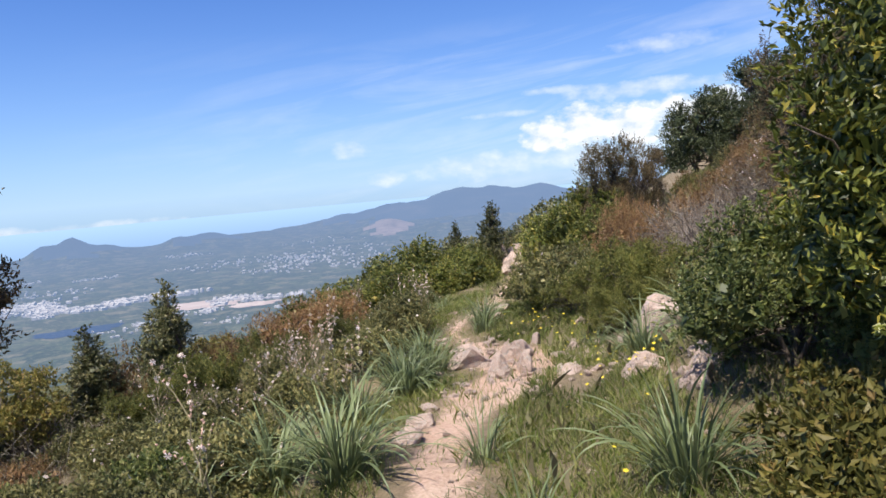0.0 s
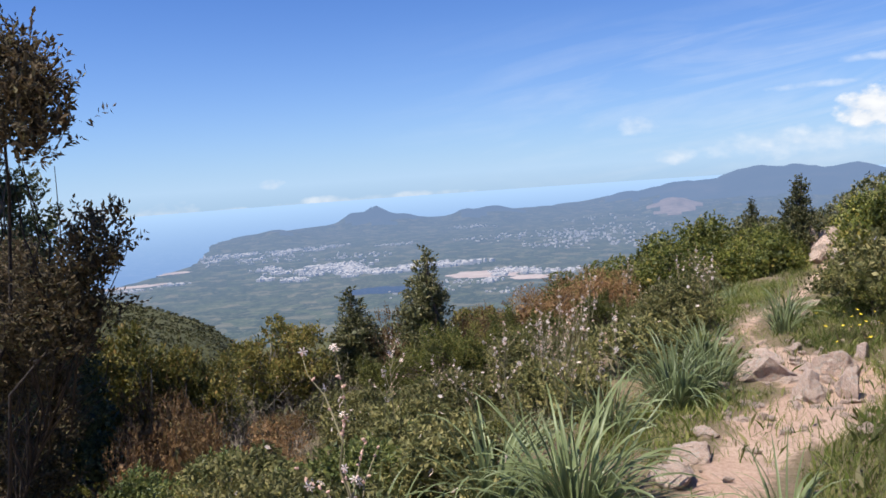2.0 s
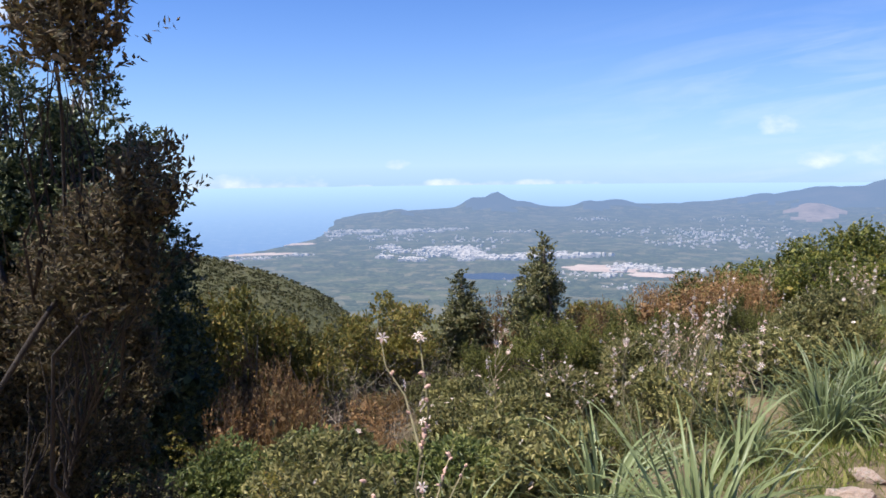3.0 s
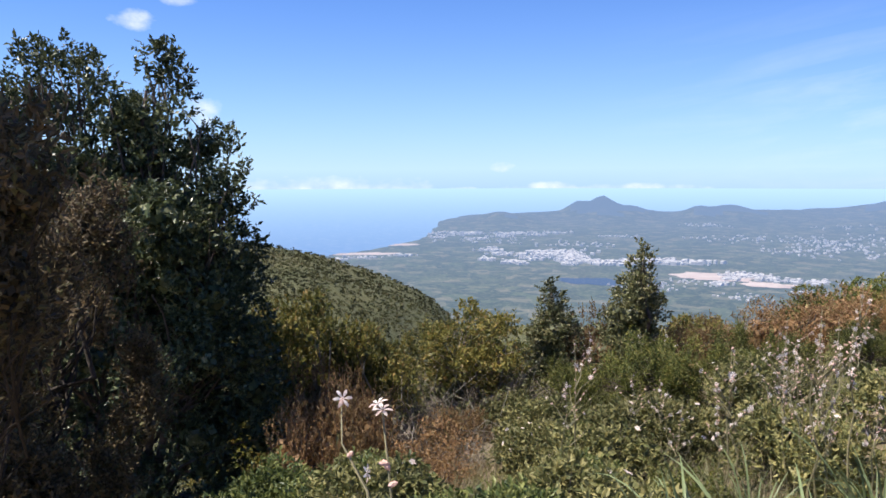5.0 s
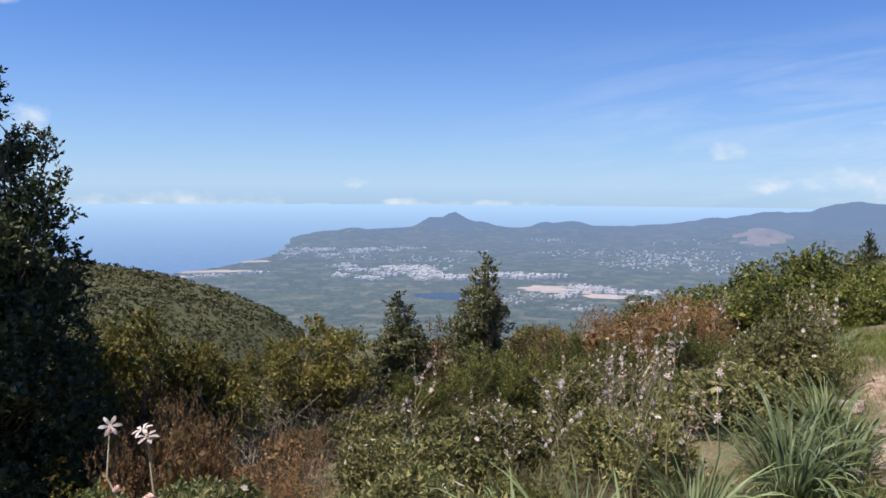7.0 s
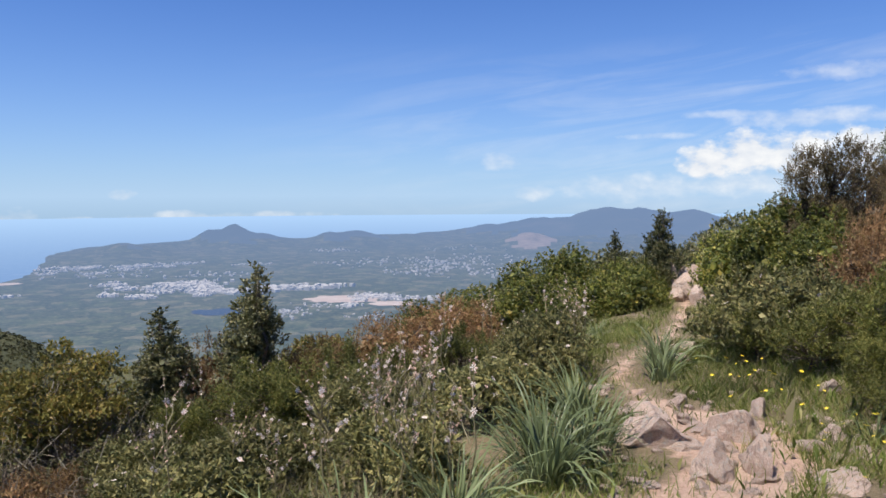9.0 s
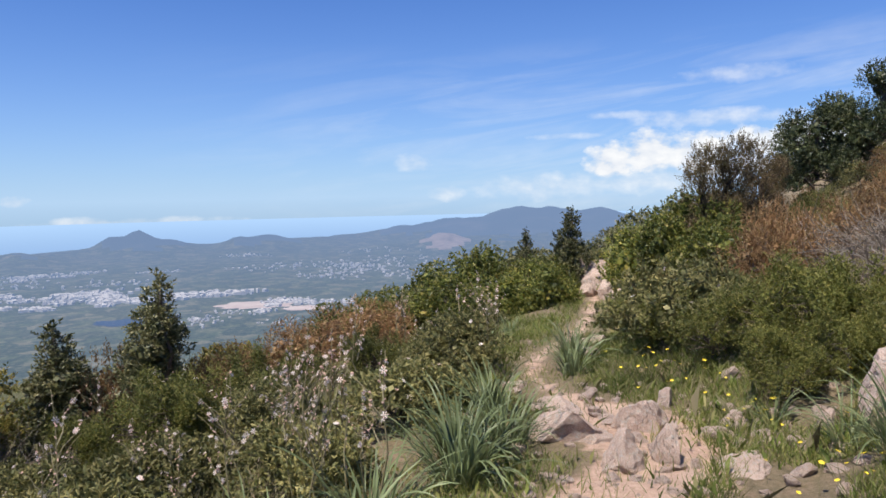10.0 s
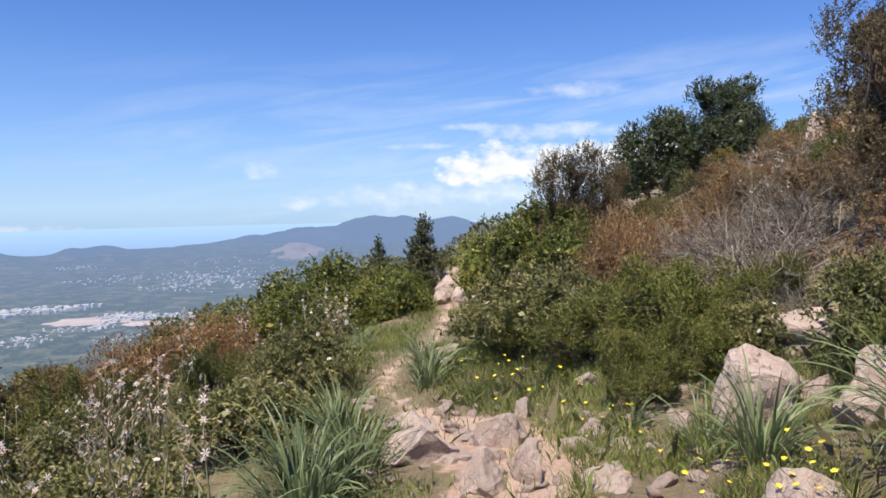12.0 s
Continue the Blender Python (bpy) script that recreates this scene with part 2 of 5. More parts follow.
def near_ground_mat():
    """Pink sandy path and grassy soil; the path's ragged edge follows the path_edge attribute."""
    m, nt, bsdf = material("path dirt and grassy soil")
    big, fine = noise_of(nt, 1.6, 6, 0.6, 0.4, "World"), noise_of(nt, 34, 8, 0.75, 0, "World")
    mid = noise_of(nt, 6.5, 6, 0.7, 0.3, "World")
    dirt = ramp_of(nt, big, [(0.3, (0.46, 0.270, 0.180)), (0.5, (0.58, 0.370, 0.262)), (0.7, (0.66, 0.475, 0.355))])
    dirt = blend(nt, 0.5, dirt, ramp_of(nt, fine, [(0.35, (0.28, 0.18, 0.13)), (0.65, (0.70, 0.54, 0.43))]))
    soil = ramp_of(nt, mid, [(0.32, (0.10, 0.085, 0.035)), (0.5, (0.18, 0.14, 0.07)), (0.7, (0.32, 0.22, 0.145))])
    soil = blend(nt, 0.5, soil, ramp_of(nt, fine, [(0.35, (0.08, 0.065, 0.03)), (0.68, (0.38, 0.28, 0.19))]))
    edge = nt.nodes.new("ShaderNodeAttribute")
    edge.attribute_name = "path_edge"
    wob = nt.nodes.new("ShaderNodeMath")
    wob.operation = "MULTIPLY_ADD"
    nt.links.new(mid, wob.inputs[0])
    wob.inputs[1].default_value = 0.55
    nt.links.new(edge.outputs["Fac"], wob.inputs[2])
    wob2 = nt.nodes.new("ShaderNodeMath")
    wob2.operation = "MULTIPLY_ADD"
    nt.links.new(fine, wob2.inputs[0])
    wob2.inputs[1].default_value = 0.25
    nt.links.new(wob.outputs[0], wob2.inputs[2])
    mr = nt.nodes.new("ShaderNodeMapRange")
    mr.inputs[1].default_value, mr.inputs[2].default_value = 0.36, 0.46
    nt.links.new(wob2.outputs[0], mr.inputs[0])
    nt.links.new(blend(nt, mr.outputs[0], dirt, soil), bsdf.inputs["Base Color"])
    bsdf.inputs["Roughness"].default_value = 0.95
    bump(nt, bsdf, blend(nt, 0.5, mid, fine), 1.0, 0.05)
    return m


def maquis_mat():
    m, nt, bsdf = material("scrub covered hillside")
    big, fine = noise_of(nt, 0.035, 5, 0.6, 0.3, "World"), noise_of(nt, 0.45, 6, 0.7, 0, "World")
    col = ramp_of(nt, big, [(0.3, (0.055, 0.065, 0.022)), (0.5, (0.085, 0.088, 0.030)), (0.7, (0.115, 0.098, 0.040))])
    col = blend(nt, 0.5, col, ramp_of(nt, fine, [(0.36, (0.045, 0.055, 0.02)), (0.64, (0.125, 0.115, 0.045))]))
    nt.links.new(col, bsdf.inputs["Base Color"])
    bsdf.inputs["Roughness"].default_value = 0.95
    bump(nt, bsdf, fine, 1.0, 1.2)
    return m


# blue emission that stands in for haze over the far land
HAZE_GLOW = (0.170, 0.250, 0.415)


def painted_haze_mat(name, stops, scale, glow=1.0, fields=True, reach=1080.0, haze=HAZE_GLOW):
    """Far backdrop: surface colour with haze painted in as emission that grows with distance."""
    m, nt, bsdf = material(name)
    big, fine = noise_of(nt, scale, 6, 0.62, 0.3, "World"), noise_of(nt, scale * 36, 4, 0.7, 0, "World")
    col = ramp_of(nt, big, stops)
    col = blend(nt, 0.55 if fields else 0.2, col, ramp_of(nt, fine, [(0.38, (0.012, 0.020, 0.010)), (0.52, (0.05, 0.062, 0.030)), (0.66, (0.28, 0.24, 0.16))]))
    if fields:
        vor = nt.nodes.new("ShaderNodeTexVoronoi")
        vor.inputs["Scale"].default_value = 0.085
        geo0 = nt.nodes.new("ShaderNodeNewGeometry")
        nt.links.new(geo0.outputs["Position"], vor.inputs["Vector"])
        bw = nt.nodes.new("ShaderNodeSeparateColor")
        nt.links.new(vor.outputs["Color"], bw.inputs[0])
        patch = ramp_of(nt, bw.outputs[0], [(0.0, (0.02, 0.03, 0.015)), (0.5, (0.05, 0.065, 0.03)), (0.7, (0.13, 0.16, 0.06)), (0.9, (0.36, 0.30, 0.19))])
        col = blend(nt, 0.28, col, patch)
    nt.links.new(col, bsdf.inputs["Base Color"])
    bsdf.inputs["Roughness"].default_value = 1.0
    bsdf.inputs["Specular IOR Level"].default_value = 0.0
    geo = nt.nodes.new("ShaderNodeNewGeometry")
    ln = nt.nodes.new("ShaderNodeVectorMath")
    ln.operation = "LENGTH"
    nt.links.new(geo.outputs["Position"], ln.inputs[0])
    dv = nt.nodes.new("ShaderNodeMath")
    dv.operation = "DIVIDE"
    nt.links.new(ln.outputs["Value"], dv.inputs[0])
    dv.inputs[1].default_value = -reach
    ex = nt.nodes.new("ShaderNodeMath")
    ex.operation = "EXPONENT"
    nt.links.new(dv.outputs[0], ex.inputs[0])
    # no air is modelled: this glow replaces the surface colour further out
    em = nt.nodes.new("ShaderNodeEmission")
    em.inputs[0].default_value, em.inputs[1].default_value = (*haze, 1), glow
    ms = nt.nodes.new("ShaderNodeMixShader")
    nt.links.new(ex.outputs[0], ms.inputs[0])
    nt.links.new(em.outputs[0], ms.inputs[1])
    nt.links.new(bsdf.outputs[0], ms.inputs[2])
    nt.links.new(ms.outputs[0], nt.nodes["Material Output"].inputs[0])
    return m


ROCK, NEAR, MAQUIS = rock_mat(), near_ground_mat(), maquis_mat()
# far surfaces, each with painted haze glow of its own reach
VALLEY = painted_haze_mat("valley floor and hills", [(0.3, (0.03, 0.045, 0.02)), (0.5, (0.06, 0.075, 0.035)), (0.7, (0.12, 0.115, 0.07))], 0.006)
SEA = painted_haze_mat("sea water", [(0.3, (0.010, 0.07, 0.24)), (0.7, (0.014, 0.08, 0.28))], 0.002, 1.0, False, 1500.0, (0.38, 0.56, 0.81))
LAKE = painted_haze_mat("lake water", [(0.3, (0.01, 0.035, 0.10)), (0.7, (0.012, 0.04, 0.12))], 0.01, 1.0, False)
QUARRY = painted_haze_mat("bare pink earthworks", [(0.3, (0.55, 0.40, 0.32)), (0.7, (0.8, 0.65, 0.55))], 0.05, 1.0, False)
HOUSES = painted_haze_mat("pale town walls", [(0.3, (0.55, 0.48, 0.43)), (0.7, (0.8, 0.76, 0.72))], 0.3, 1.0, False)
FOREST = painted_haze_mat("wooded hills", [(0.32, (0.010, 0.020, 0.010)), (0.52, (0.030, 0.042, 0.020)), (0.70, (0.12, 0.10, 0.065))], 0.010, 1.0, False, 820.0)
CRAG = painted_haze_mat("bare crag rock", [(0.3, (0.2, 0.14, 0.11)), (0.7, (0.55, 0.4, 0.33))], 0.05, 1.0, False)


# ---- shape of the land ----
def sstep(a, b, v):
    u = min(1.0, max(0.0, (v - a) / (b - a)))
    return u * u * (3 - 2 * u)


def table(pts, v):
    if v <= pts[0][0]:
        return pts[0][1]
    for (a, p), (b, q) in zip(pts, pts[1:]):
        if v <= b:
            return p + (q - p) * (v - a) / (b - a)
    return pts[-1][1]


PATH_LINE = ((-8, -0.6), (0, -0.25), (2.5, -0.22), (4.2, -0.18), (5.4, -0.15), (6.5, 0.2), (7.3, 0.62), (8.2, 0.5), (9.0, 0.15), (9.8, -0.05), (10.6, 0.05), (12.3, 0.62), (14.5, 1.05), (17, 1.45), (22, 2.0), (60, 6))
SPUR = ((-100, -1.0), (-70, -2.8), (-56.6, -4.5), (-49.2, -5.75), (-43.5, -7.6), (-39.6, -9.6), (-36, -13), (-30, -24), (-20, -40))
SHORE = ((-100, 650), (-70, 690), (-55, 740), (-48, 800), (-46, 835), (-43.5, 890), (-41.5, 960), (-40.2, 1080), (-39.4, 1400), (-37, 1600), (-20, 1750), (0, 1980), (180, 1980))
# azimuth, distance, elevation of the top, half widths across and along
HILLS = ((-28.8, 1500, -2.0, 1.7, 120), (-27.0, 1520, -1.72, 1.7, 150), (-25.0, 1500, -2.3, 2.0, 150), (-34.8, 1330, -2.6, 2.2, 120), (-37.6, 1280, -3.5, 1.8, 90),
         (-31.5, 1500, -2.9, 1.6, 120), (-20.0, 1500, -2.15, 1.6, 140), (-18.0, 1560, -2.2, 2.4, 150), (-14.3, 1620, -2.5, 2.8, 170), (-11.0, 1900, -2.2, 3.6, 200), (-7.7, 1750, -1.75, 3.4, 170),
         (-4.6, 1740, -1.5, 3.4, 170), (-2.2, 1720, -1.3, 3.2, 170), (0.2, 1750, -0.95, 3.4, 190), (1.8, 1760, -0.72, 3.4, 200), (4.5, 1750, -0.95, 3.6, 200), (7.6, 1750, -1.0, 4.0, 200), (14, 1700, -0.8, 6, 240), (-4.4, 1380, -2.35, 2.6, 90), (-8.5, 1350, -3.2, 3.0, 100), (0, 1300, -2.9, 3.5, 90))
SEA_Z = -85.0


def path_x(y):
    return table(PATH_LINE, y)


def near_height(x, y):
    d = x - path_x(y)
    z = -0.035 * y
    if d > 0:
        e = max(0.0, d - 0.95)
        z += 0.03 * min(d, 0.95)
        z += 0.30 * e if e < 3 else 0.9 + 0.5 * (e - 3) if e < 10 else 4.4 + 0.05 * (e - 10)
    else:
        e = max(0.0, -d - 0.6)
        z -= 0.03 * min(-d, 0.6)
        z -= 0.2 * e + 0.017 * e * e if e < 4.2 else 1.14 + 0.42 * (e - 4.2) if e < 30 else 11.98 + 0.55 * (e - 30)
    f = y - 24 - 1.3 * max(0.0, x - 3)
    if f > 0:
        z -= 0.5 * f * f / (f + 6)
    return min(z, 40.0)


def path_edge(x, y):
    """Distance outside the worn path; negative on it."""
    d = x - path_x(y)
    wide = 0.20 + 0.12 * noise.noise((x * 1.3, y * 1.3, 9)) + 0.34 * sstep(5.8, 6.6, y) * sstep(9.0, 7.8, y) * (1 if d > 0 else 0.3)
    return max(-1.0, min(2.0, abs(d) - wide + (0.15 if y > 8.9 else 0)))


def far_height(x, y):
    d = math.hypot(x, y)
    a = math.degrees(math.atan2(x, y))
    z = SEA_Z + 1.5 + 3 * sstep(850, 1700, d) * sstep(-39, -30, a)
    rough = noise.fractal((x * 0.011, y * 0.011, 0), 0.8, 2.1, 6)
    total = 0.0
    for ha, hd, he, wa, wr in HILLS:
        q = ((a - ha) / wa) ** 2 + ((d - hd) / wr) ** 2
        if q < 9:
            total += (max(0.0, 1.2 + hd * math.tan(radians(he)) - z) * math.exp(-1.15 * q ** 0.8)) ** 3
    hill = total ** (1 / 3)
    crease = abs(noise.fractal((x * 0.006 + 7, y * 0.006, 2), 0.9, 2.1, 4))
    z += hill * (1.05 - 0.22 * crease) + rough * (1.0 + 0.2 * hill) * sstep(300, 900, d)
    s = table(SHORE, a)
    return z + (SEA_Z - 5 - z) * sstep(s - 6 - 1.6 * hill, s + 14, d)


def spur_height(x, y):
    d = math.hypot(x, y)
    a = math.degrees(math.atan2(x, y))
    if a > -20 or a < -140:
        return -200.0
    top = 1.2 + 260 * math.tan(radians(table(SPUR, a)))
    lump = 1.6 * noise.fractal((x * 0.03, y * 0.03, 3), 1.0, 2.0, 5)
    return top + lump - (0.075 * (260 - d) if d < 260 else 0.45 * (d - 260))


def height(x, y):
    n = near_height(x, y)
    r = math.hypot(x, y)
    d = abs(x - path_x(y))
    n += 0.035 * noise.noise((x * 1.7, y * 1.7, 0)) + 0.018 * noise.noise((x * 6, y * 6, 4)) * (1 if d > 0.5 else 1.4)
    if r < 45:
        return n
    return max(n + 0.8 * noise.noise((x * 0.1, y * 0.1, 1)) * sstep(45, 80, r), far_height(x, y), spur_height(x, y))


def flat(name, verts, faces, mats, parent=None, smooth=False):
    me = bpy.data.meshes.new(name)
    me.from_pydata(verts, [], faces)
    for m in mats if isinstance(mats, (list, tuple)) else [mats]:
        me.materials.append(m)
    if smooth:
        me.polygons.foreach_set("use_smooth", [True] * len(me.polygons))
    ob = new(name, me)
    if parent:
        ob.parent = parent
    return ob


def build_ground():
    angles = [radians(a) for a in np.arange(-105, 62, 0.5)] + [radians(a) for a in np.arange(62, 255, 2.2)]
    radii, r = [], 0.12
    while r < 4900:
        radii.append(r)
        r += max(0.055, 0.023 * r)
    n = len(angles)
    ox, oy = 0.0, 2.0
    verts = [(ox, oy, height(ox, oy))]
    for r in radii:
        for a in angles:
            x, y = ox + r * math.sin(a), oy + r * math.cos(a)
            verts.append((x, y, height(x, y)))
    faces, slots = [], []
    for j in range(n):
        faces.append((0, 1 + (j + 1) % n, 1 + j))
        slots.append(0)
    for i in range(len(radii) - 1):
        for j in range(n):
            k = (j + 1) % n
            a, b = 1 + i * n, 1 + (i + 1) * n
            faces.append((a + j, a + k, b + k, b + j))
            x, y, z = verts[b + j]
            rr = math.hypot(x, y)
            if rr < 34:
                slots.append(0)
            elif rr < 420:
                slots.append(1)
            else:
                q = ((math.degrees(math.atan2(x, y)) + 4.6) / 1.7) ** 2 + ((rr - 1340) / 75) ** 2
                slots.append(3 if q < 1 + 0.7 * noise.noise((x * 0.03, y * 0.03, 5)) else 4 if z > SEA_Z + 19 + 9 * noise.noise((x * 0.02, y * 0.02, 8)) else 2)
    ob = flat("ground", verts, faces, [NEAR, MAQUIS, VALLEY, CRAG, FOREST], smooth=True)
    edge = ob.data.attributes.new("path_edge", "FLOAT", "POINT")
    edge.data.foreach_set("value", [path_edge(x, y) if x * x + y * y < 1600 else 1.0 for x, y, z in verts])
    ob.data.polygons.foreach_set("material_index", slots)
    return tagged(ob, "hillside with a pink dirt path above a wide valley with painted haze", "ground", kind="structure")


build_ground()

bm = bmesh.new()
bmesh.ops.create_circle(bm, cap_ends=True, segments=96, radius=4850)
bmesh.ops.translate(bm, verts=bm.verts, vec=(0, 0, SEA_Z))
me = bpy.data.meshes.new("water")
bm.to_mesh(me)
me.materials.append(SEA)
tagged(new("water", me), "calm deep blue sea fading into painted haze", "sea", kind="structure")


def polar(az, dist):
    return dist * math.sin(radians(az)), dist * math.cos(radians(az))


def ground_patch(name, az, dist, wa, wd, mat, label, category, seed, lift=0.5):
    """A flat irregular patch of other land cover, draped on the valley floor."""
    verts, faces = [], []
    rings, seg = 7, 56
    cx, cy = polar(az, dist)
    verts.append((cx, cy, height(cx, cy) + lift))
    for i in range(1, rings + 1):
        for j in range(seg):
            th = 2 * math.pi * j / seg
            k = i / rings * (1 + 0.45 * noise.noise((math.cos(th) * 1.7, math.sin(th) * 1.7, seed)) + 0.2 * noise.noise((math.cos(th) * 6, math.sin(th) * 6, seed)))
            x, y = polar(az + wa * k * math.cos(th), dist + wd * k * math.sin(th))
            verts.append((x, y, height(x, y) + lift))
    for j in range(seg):
        faces.append((0, 1 + j, 1 + (j + 1) % seg))
    for i in range(rings - 1):
        for j in range(seg):
            k = (j + 1) % seg
            faces.append((1 + i * seg + j, 1 + (i + 1) * seg + j, 1 + (i + 1) * seg + k, 1 + i * seg + k))
    return tagged(flat(name, verts, faces, mat, smooth=True), label, category, kind="structure")


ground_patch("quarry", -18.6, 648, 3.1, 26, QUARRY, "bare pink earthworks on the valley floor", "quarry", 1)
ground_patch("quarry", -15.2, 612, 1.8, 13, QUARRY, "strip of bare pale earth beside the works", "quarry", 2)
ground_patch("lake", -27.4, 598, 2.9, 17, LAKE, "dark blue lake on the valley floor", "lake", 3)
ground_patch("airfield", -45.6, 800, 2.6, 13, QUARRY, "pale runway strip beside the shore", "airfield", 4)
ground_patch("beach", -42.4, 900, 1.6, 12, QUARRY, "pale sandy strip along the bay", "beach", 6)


def build_town(label, az, dist, wa, wd, count, size, seed):
    """Hundreds of far houses, each a block with a pitched roof."""
    r = np.random.default_rng(seed)
    verts, faces = [], []
    centres = [(az + wa * r.normal() * 0.55, dist + wd * r.normal() * 0.55, r.uniform(0.1, 0.4)) for _ in range(max(3, count // 28))]
    for _ in range(count):
        ca, cd, cw = centres[r.integers(len(centres))]
        a, d = ca + wa * cw * r.normal() * 0.5, cd + wd * cw * r.normal() * 0.5
        x, y = polar(a, d)
        z = height(x, y)
        if z < SEA_Z + 0.5:
            continue
        w, l, h = size * r.uniform(0.6, 1.6), size * r.uniform(0.6, 1.9), size * r.uniform(0.4, 0.9)
        c, s = math.cos(r.uniform(0, 3.14)), 0
        s = math.sqrt(max(0, 1 - c * c))
        b = len(verts)
        for zz in (-0.8, h):
            for u, v in ((-w, -l), (w, -l), (w, l), (-w, l)):
                verts.append((x + (u * c - v * s) / 2, y + (u * s + v * c) / 2, z + zz))
        for v in (-l, l):
            verts.append((x + (-v * s) / 2, y + (v * c) / 2, z + h * 1.35))
        faces += [(b, b + 1, b + 5, b + 4), (b + 1, b + 2, b + 6, b + 5), (b + 2, b + 3, b + 7, b + 6), (b + 3, b, b + 4, b + 7),
                  (b + 4, b + 5, b + 8), (b + 6, b + 7, b + 9), (b + 5, b + 6, b + 9, b + 8), (b + 7, b + 4, b + 8, b + 9)]
    return tagged(flat("town", verts, faces, HOUSES), label, "town", kind="stuff")


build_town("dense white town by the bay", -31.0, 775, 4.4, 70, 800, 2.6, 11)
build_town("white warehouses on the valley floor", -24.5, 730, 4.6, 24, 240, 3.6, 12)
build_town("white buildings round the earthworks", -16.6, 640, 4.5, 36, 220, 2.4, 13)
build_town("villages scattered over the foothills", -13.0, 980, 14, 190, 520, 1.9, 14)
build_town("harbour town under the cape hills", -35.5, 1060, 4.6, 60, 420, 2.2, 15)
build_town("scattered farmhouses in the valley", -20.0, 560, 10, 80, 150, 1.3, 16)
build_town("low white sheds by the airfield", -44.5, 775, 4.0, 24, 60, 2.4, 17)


# ---- plants: shared shapes ----
def unit(v):
    return v / (np.linalg.norm(v, axis=-1, keepdims=True) + 1e-9)


def foliage(r, blobs, sprigs, per, sprig_len, leaf_len, leaf_w, rise=0.5, inner=0.55):
    """Leaves on sprigs that stand out of lumpy clumps (centre, radii). Returns vertices and faces."""
    blobs = np.array(blobs, float)
    vol = blobs[:, 3] * blobs[:, 4] + blobs[:, 5] * blobs[:, 4]
    pick = r.choice(len(blobs), sprigs, p=vol / vol.sum())
    c, rad = blobs[pick, :3], blobs[pick, 3:]
    u = unit(r.normal(size=(sprigs, 3)))
    u[:, 2] = np.where(u[:, 2] < -0.6, -u[:, 2], u[:, 2])
    base = c + u * rad * (inner + (1 - inner) * r.random((sprigs, 1)) ** 0.6)
    way = unit(u * 0.7 + r.normal(size=(sprigs, 3)) * 0.45 + np.array([0, 0, rise]))
    ln = sprig_len * r.uniform(0.5, 1.3, (sprigs, 1))
    k = (np.arange(per) + 0.5) / per
    p = (base[:, None, :] + way[:, None, :] * (ln[:, None, :] * k[None, :, None])).reshape(-1, 3)
    w = np.repeat(way, per, 0)
    n = len(p)
    a = unit(w * 0.6 + r.normal(size=(n, 3)) * 0.6)
    s = unit(np.cross(a, r.normal(size=(n, 3))))
    size = r.uniform(0.65, 1.3, (n, 1))
    L, W = leaf_len * size, leaf_w * size * 0.5
    fold = np.cross(a, s) * W * 0.5
    # larger leaves in the shaded inside of each clump
    m = max(40, n // 9)
    pick = r.choice(len(blobs), m, p=vol / vol.sum())
    u = unit(r.normal(size=(m, 3)))
    p = np.concatenate([p, blobs[pick, :3] + u * blobs[pick, 3:] * (inner + 0.1) * r.random((m, 1)) ** 0.4])
    a2 = unit(np.cross(u, r.normal(size=(m, 3))))
    a = np.concatenate([a, a2])
    s = np.concatenate([s, unit(np.cross(a2, u))])
    inside = np.clip(0.32 * blobs[pick, 3:4], leaf_len, leaf_len * 2.2)
    L, W = np.concatenate([L, inside]), np.concatenate([W, inside * 0.85 * leaf_w / leaf_len])
    fold = np.concatenate([fold, np.zeros((m, 3))])
    verts = np.stack([p, p + a * L * 0.45 + s * W + fold, p + a * L, p + a * L * 0.45 - s * W + fold], 1).reshape(-1, 3)
    return verts, np.arange(4 * len(p)).reshape(-1, 4)


def tubes(lines, sides=5):
    """Tapered stems along polylines of (point, radius). Returns vertices and faces."""
    verts, faces = [], []
    for line in lines:
        b = len(verts)
        for i, (p, rad) in enumerate(line):
            q = line[min(i + 1, len(line) - 1)][0]
            o = line[max(i - 1, 0)][0]
            d = Vector(q) - Vector(o)
            t = d.normalized() if d.length > 1e-6 else Vector((0, 0, 1))
            e = t.orthogonal().normalized()
            f = t.cross(e)
            for j in range(sides):
                an = 2 * math.pi * j / sides
                verts.append(tuple(Vector(p) + (e * math.cos(an) + f * math.sin(an)) * rad))
        for i in range(len(line) - 1):
            for j in range(sides):
                k = (j + 1) % sides
                faces.append((b + i * sides + j, b + i * sides + k, b + (i + 1) * sides + k, b + (i + 1) * sides + j))
        faces.append(tuple(b + (len(line) - 1) * sides + j for j in range(sides)))
    return verts, faces


def limb(r, start, end, rad, bend=0.12, steps=5):
    s, e = np.array(start, float), np.array(end, float)
    ln = np.linalg.norm(e - s)
    out = []
    for i in range(steps + 1):
        k = i / steps
        off = r.normal(size=3) * bend * ln * math.sin(math.pi * k) * 0.6
        out.append((tuple(s + (e - s) * k + off), rad * (1 - 0.8 * k)))
    return out


def part(name, verts, faces, mat, parent, label="", smooth=False):
    ob = flat(name, verts, faces, mat, parent, smooth)
    return tagged(ob, label) if label else ob


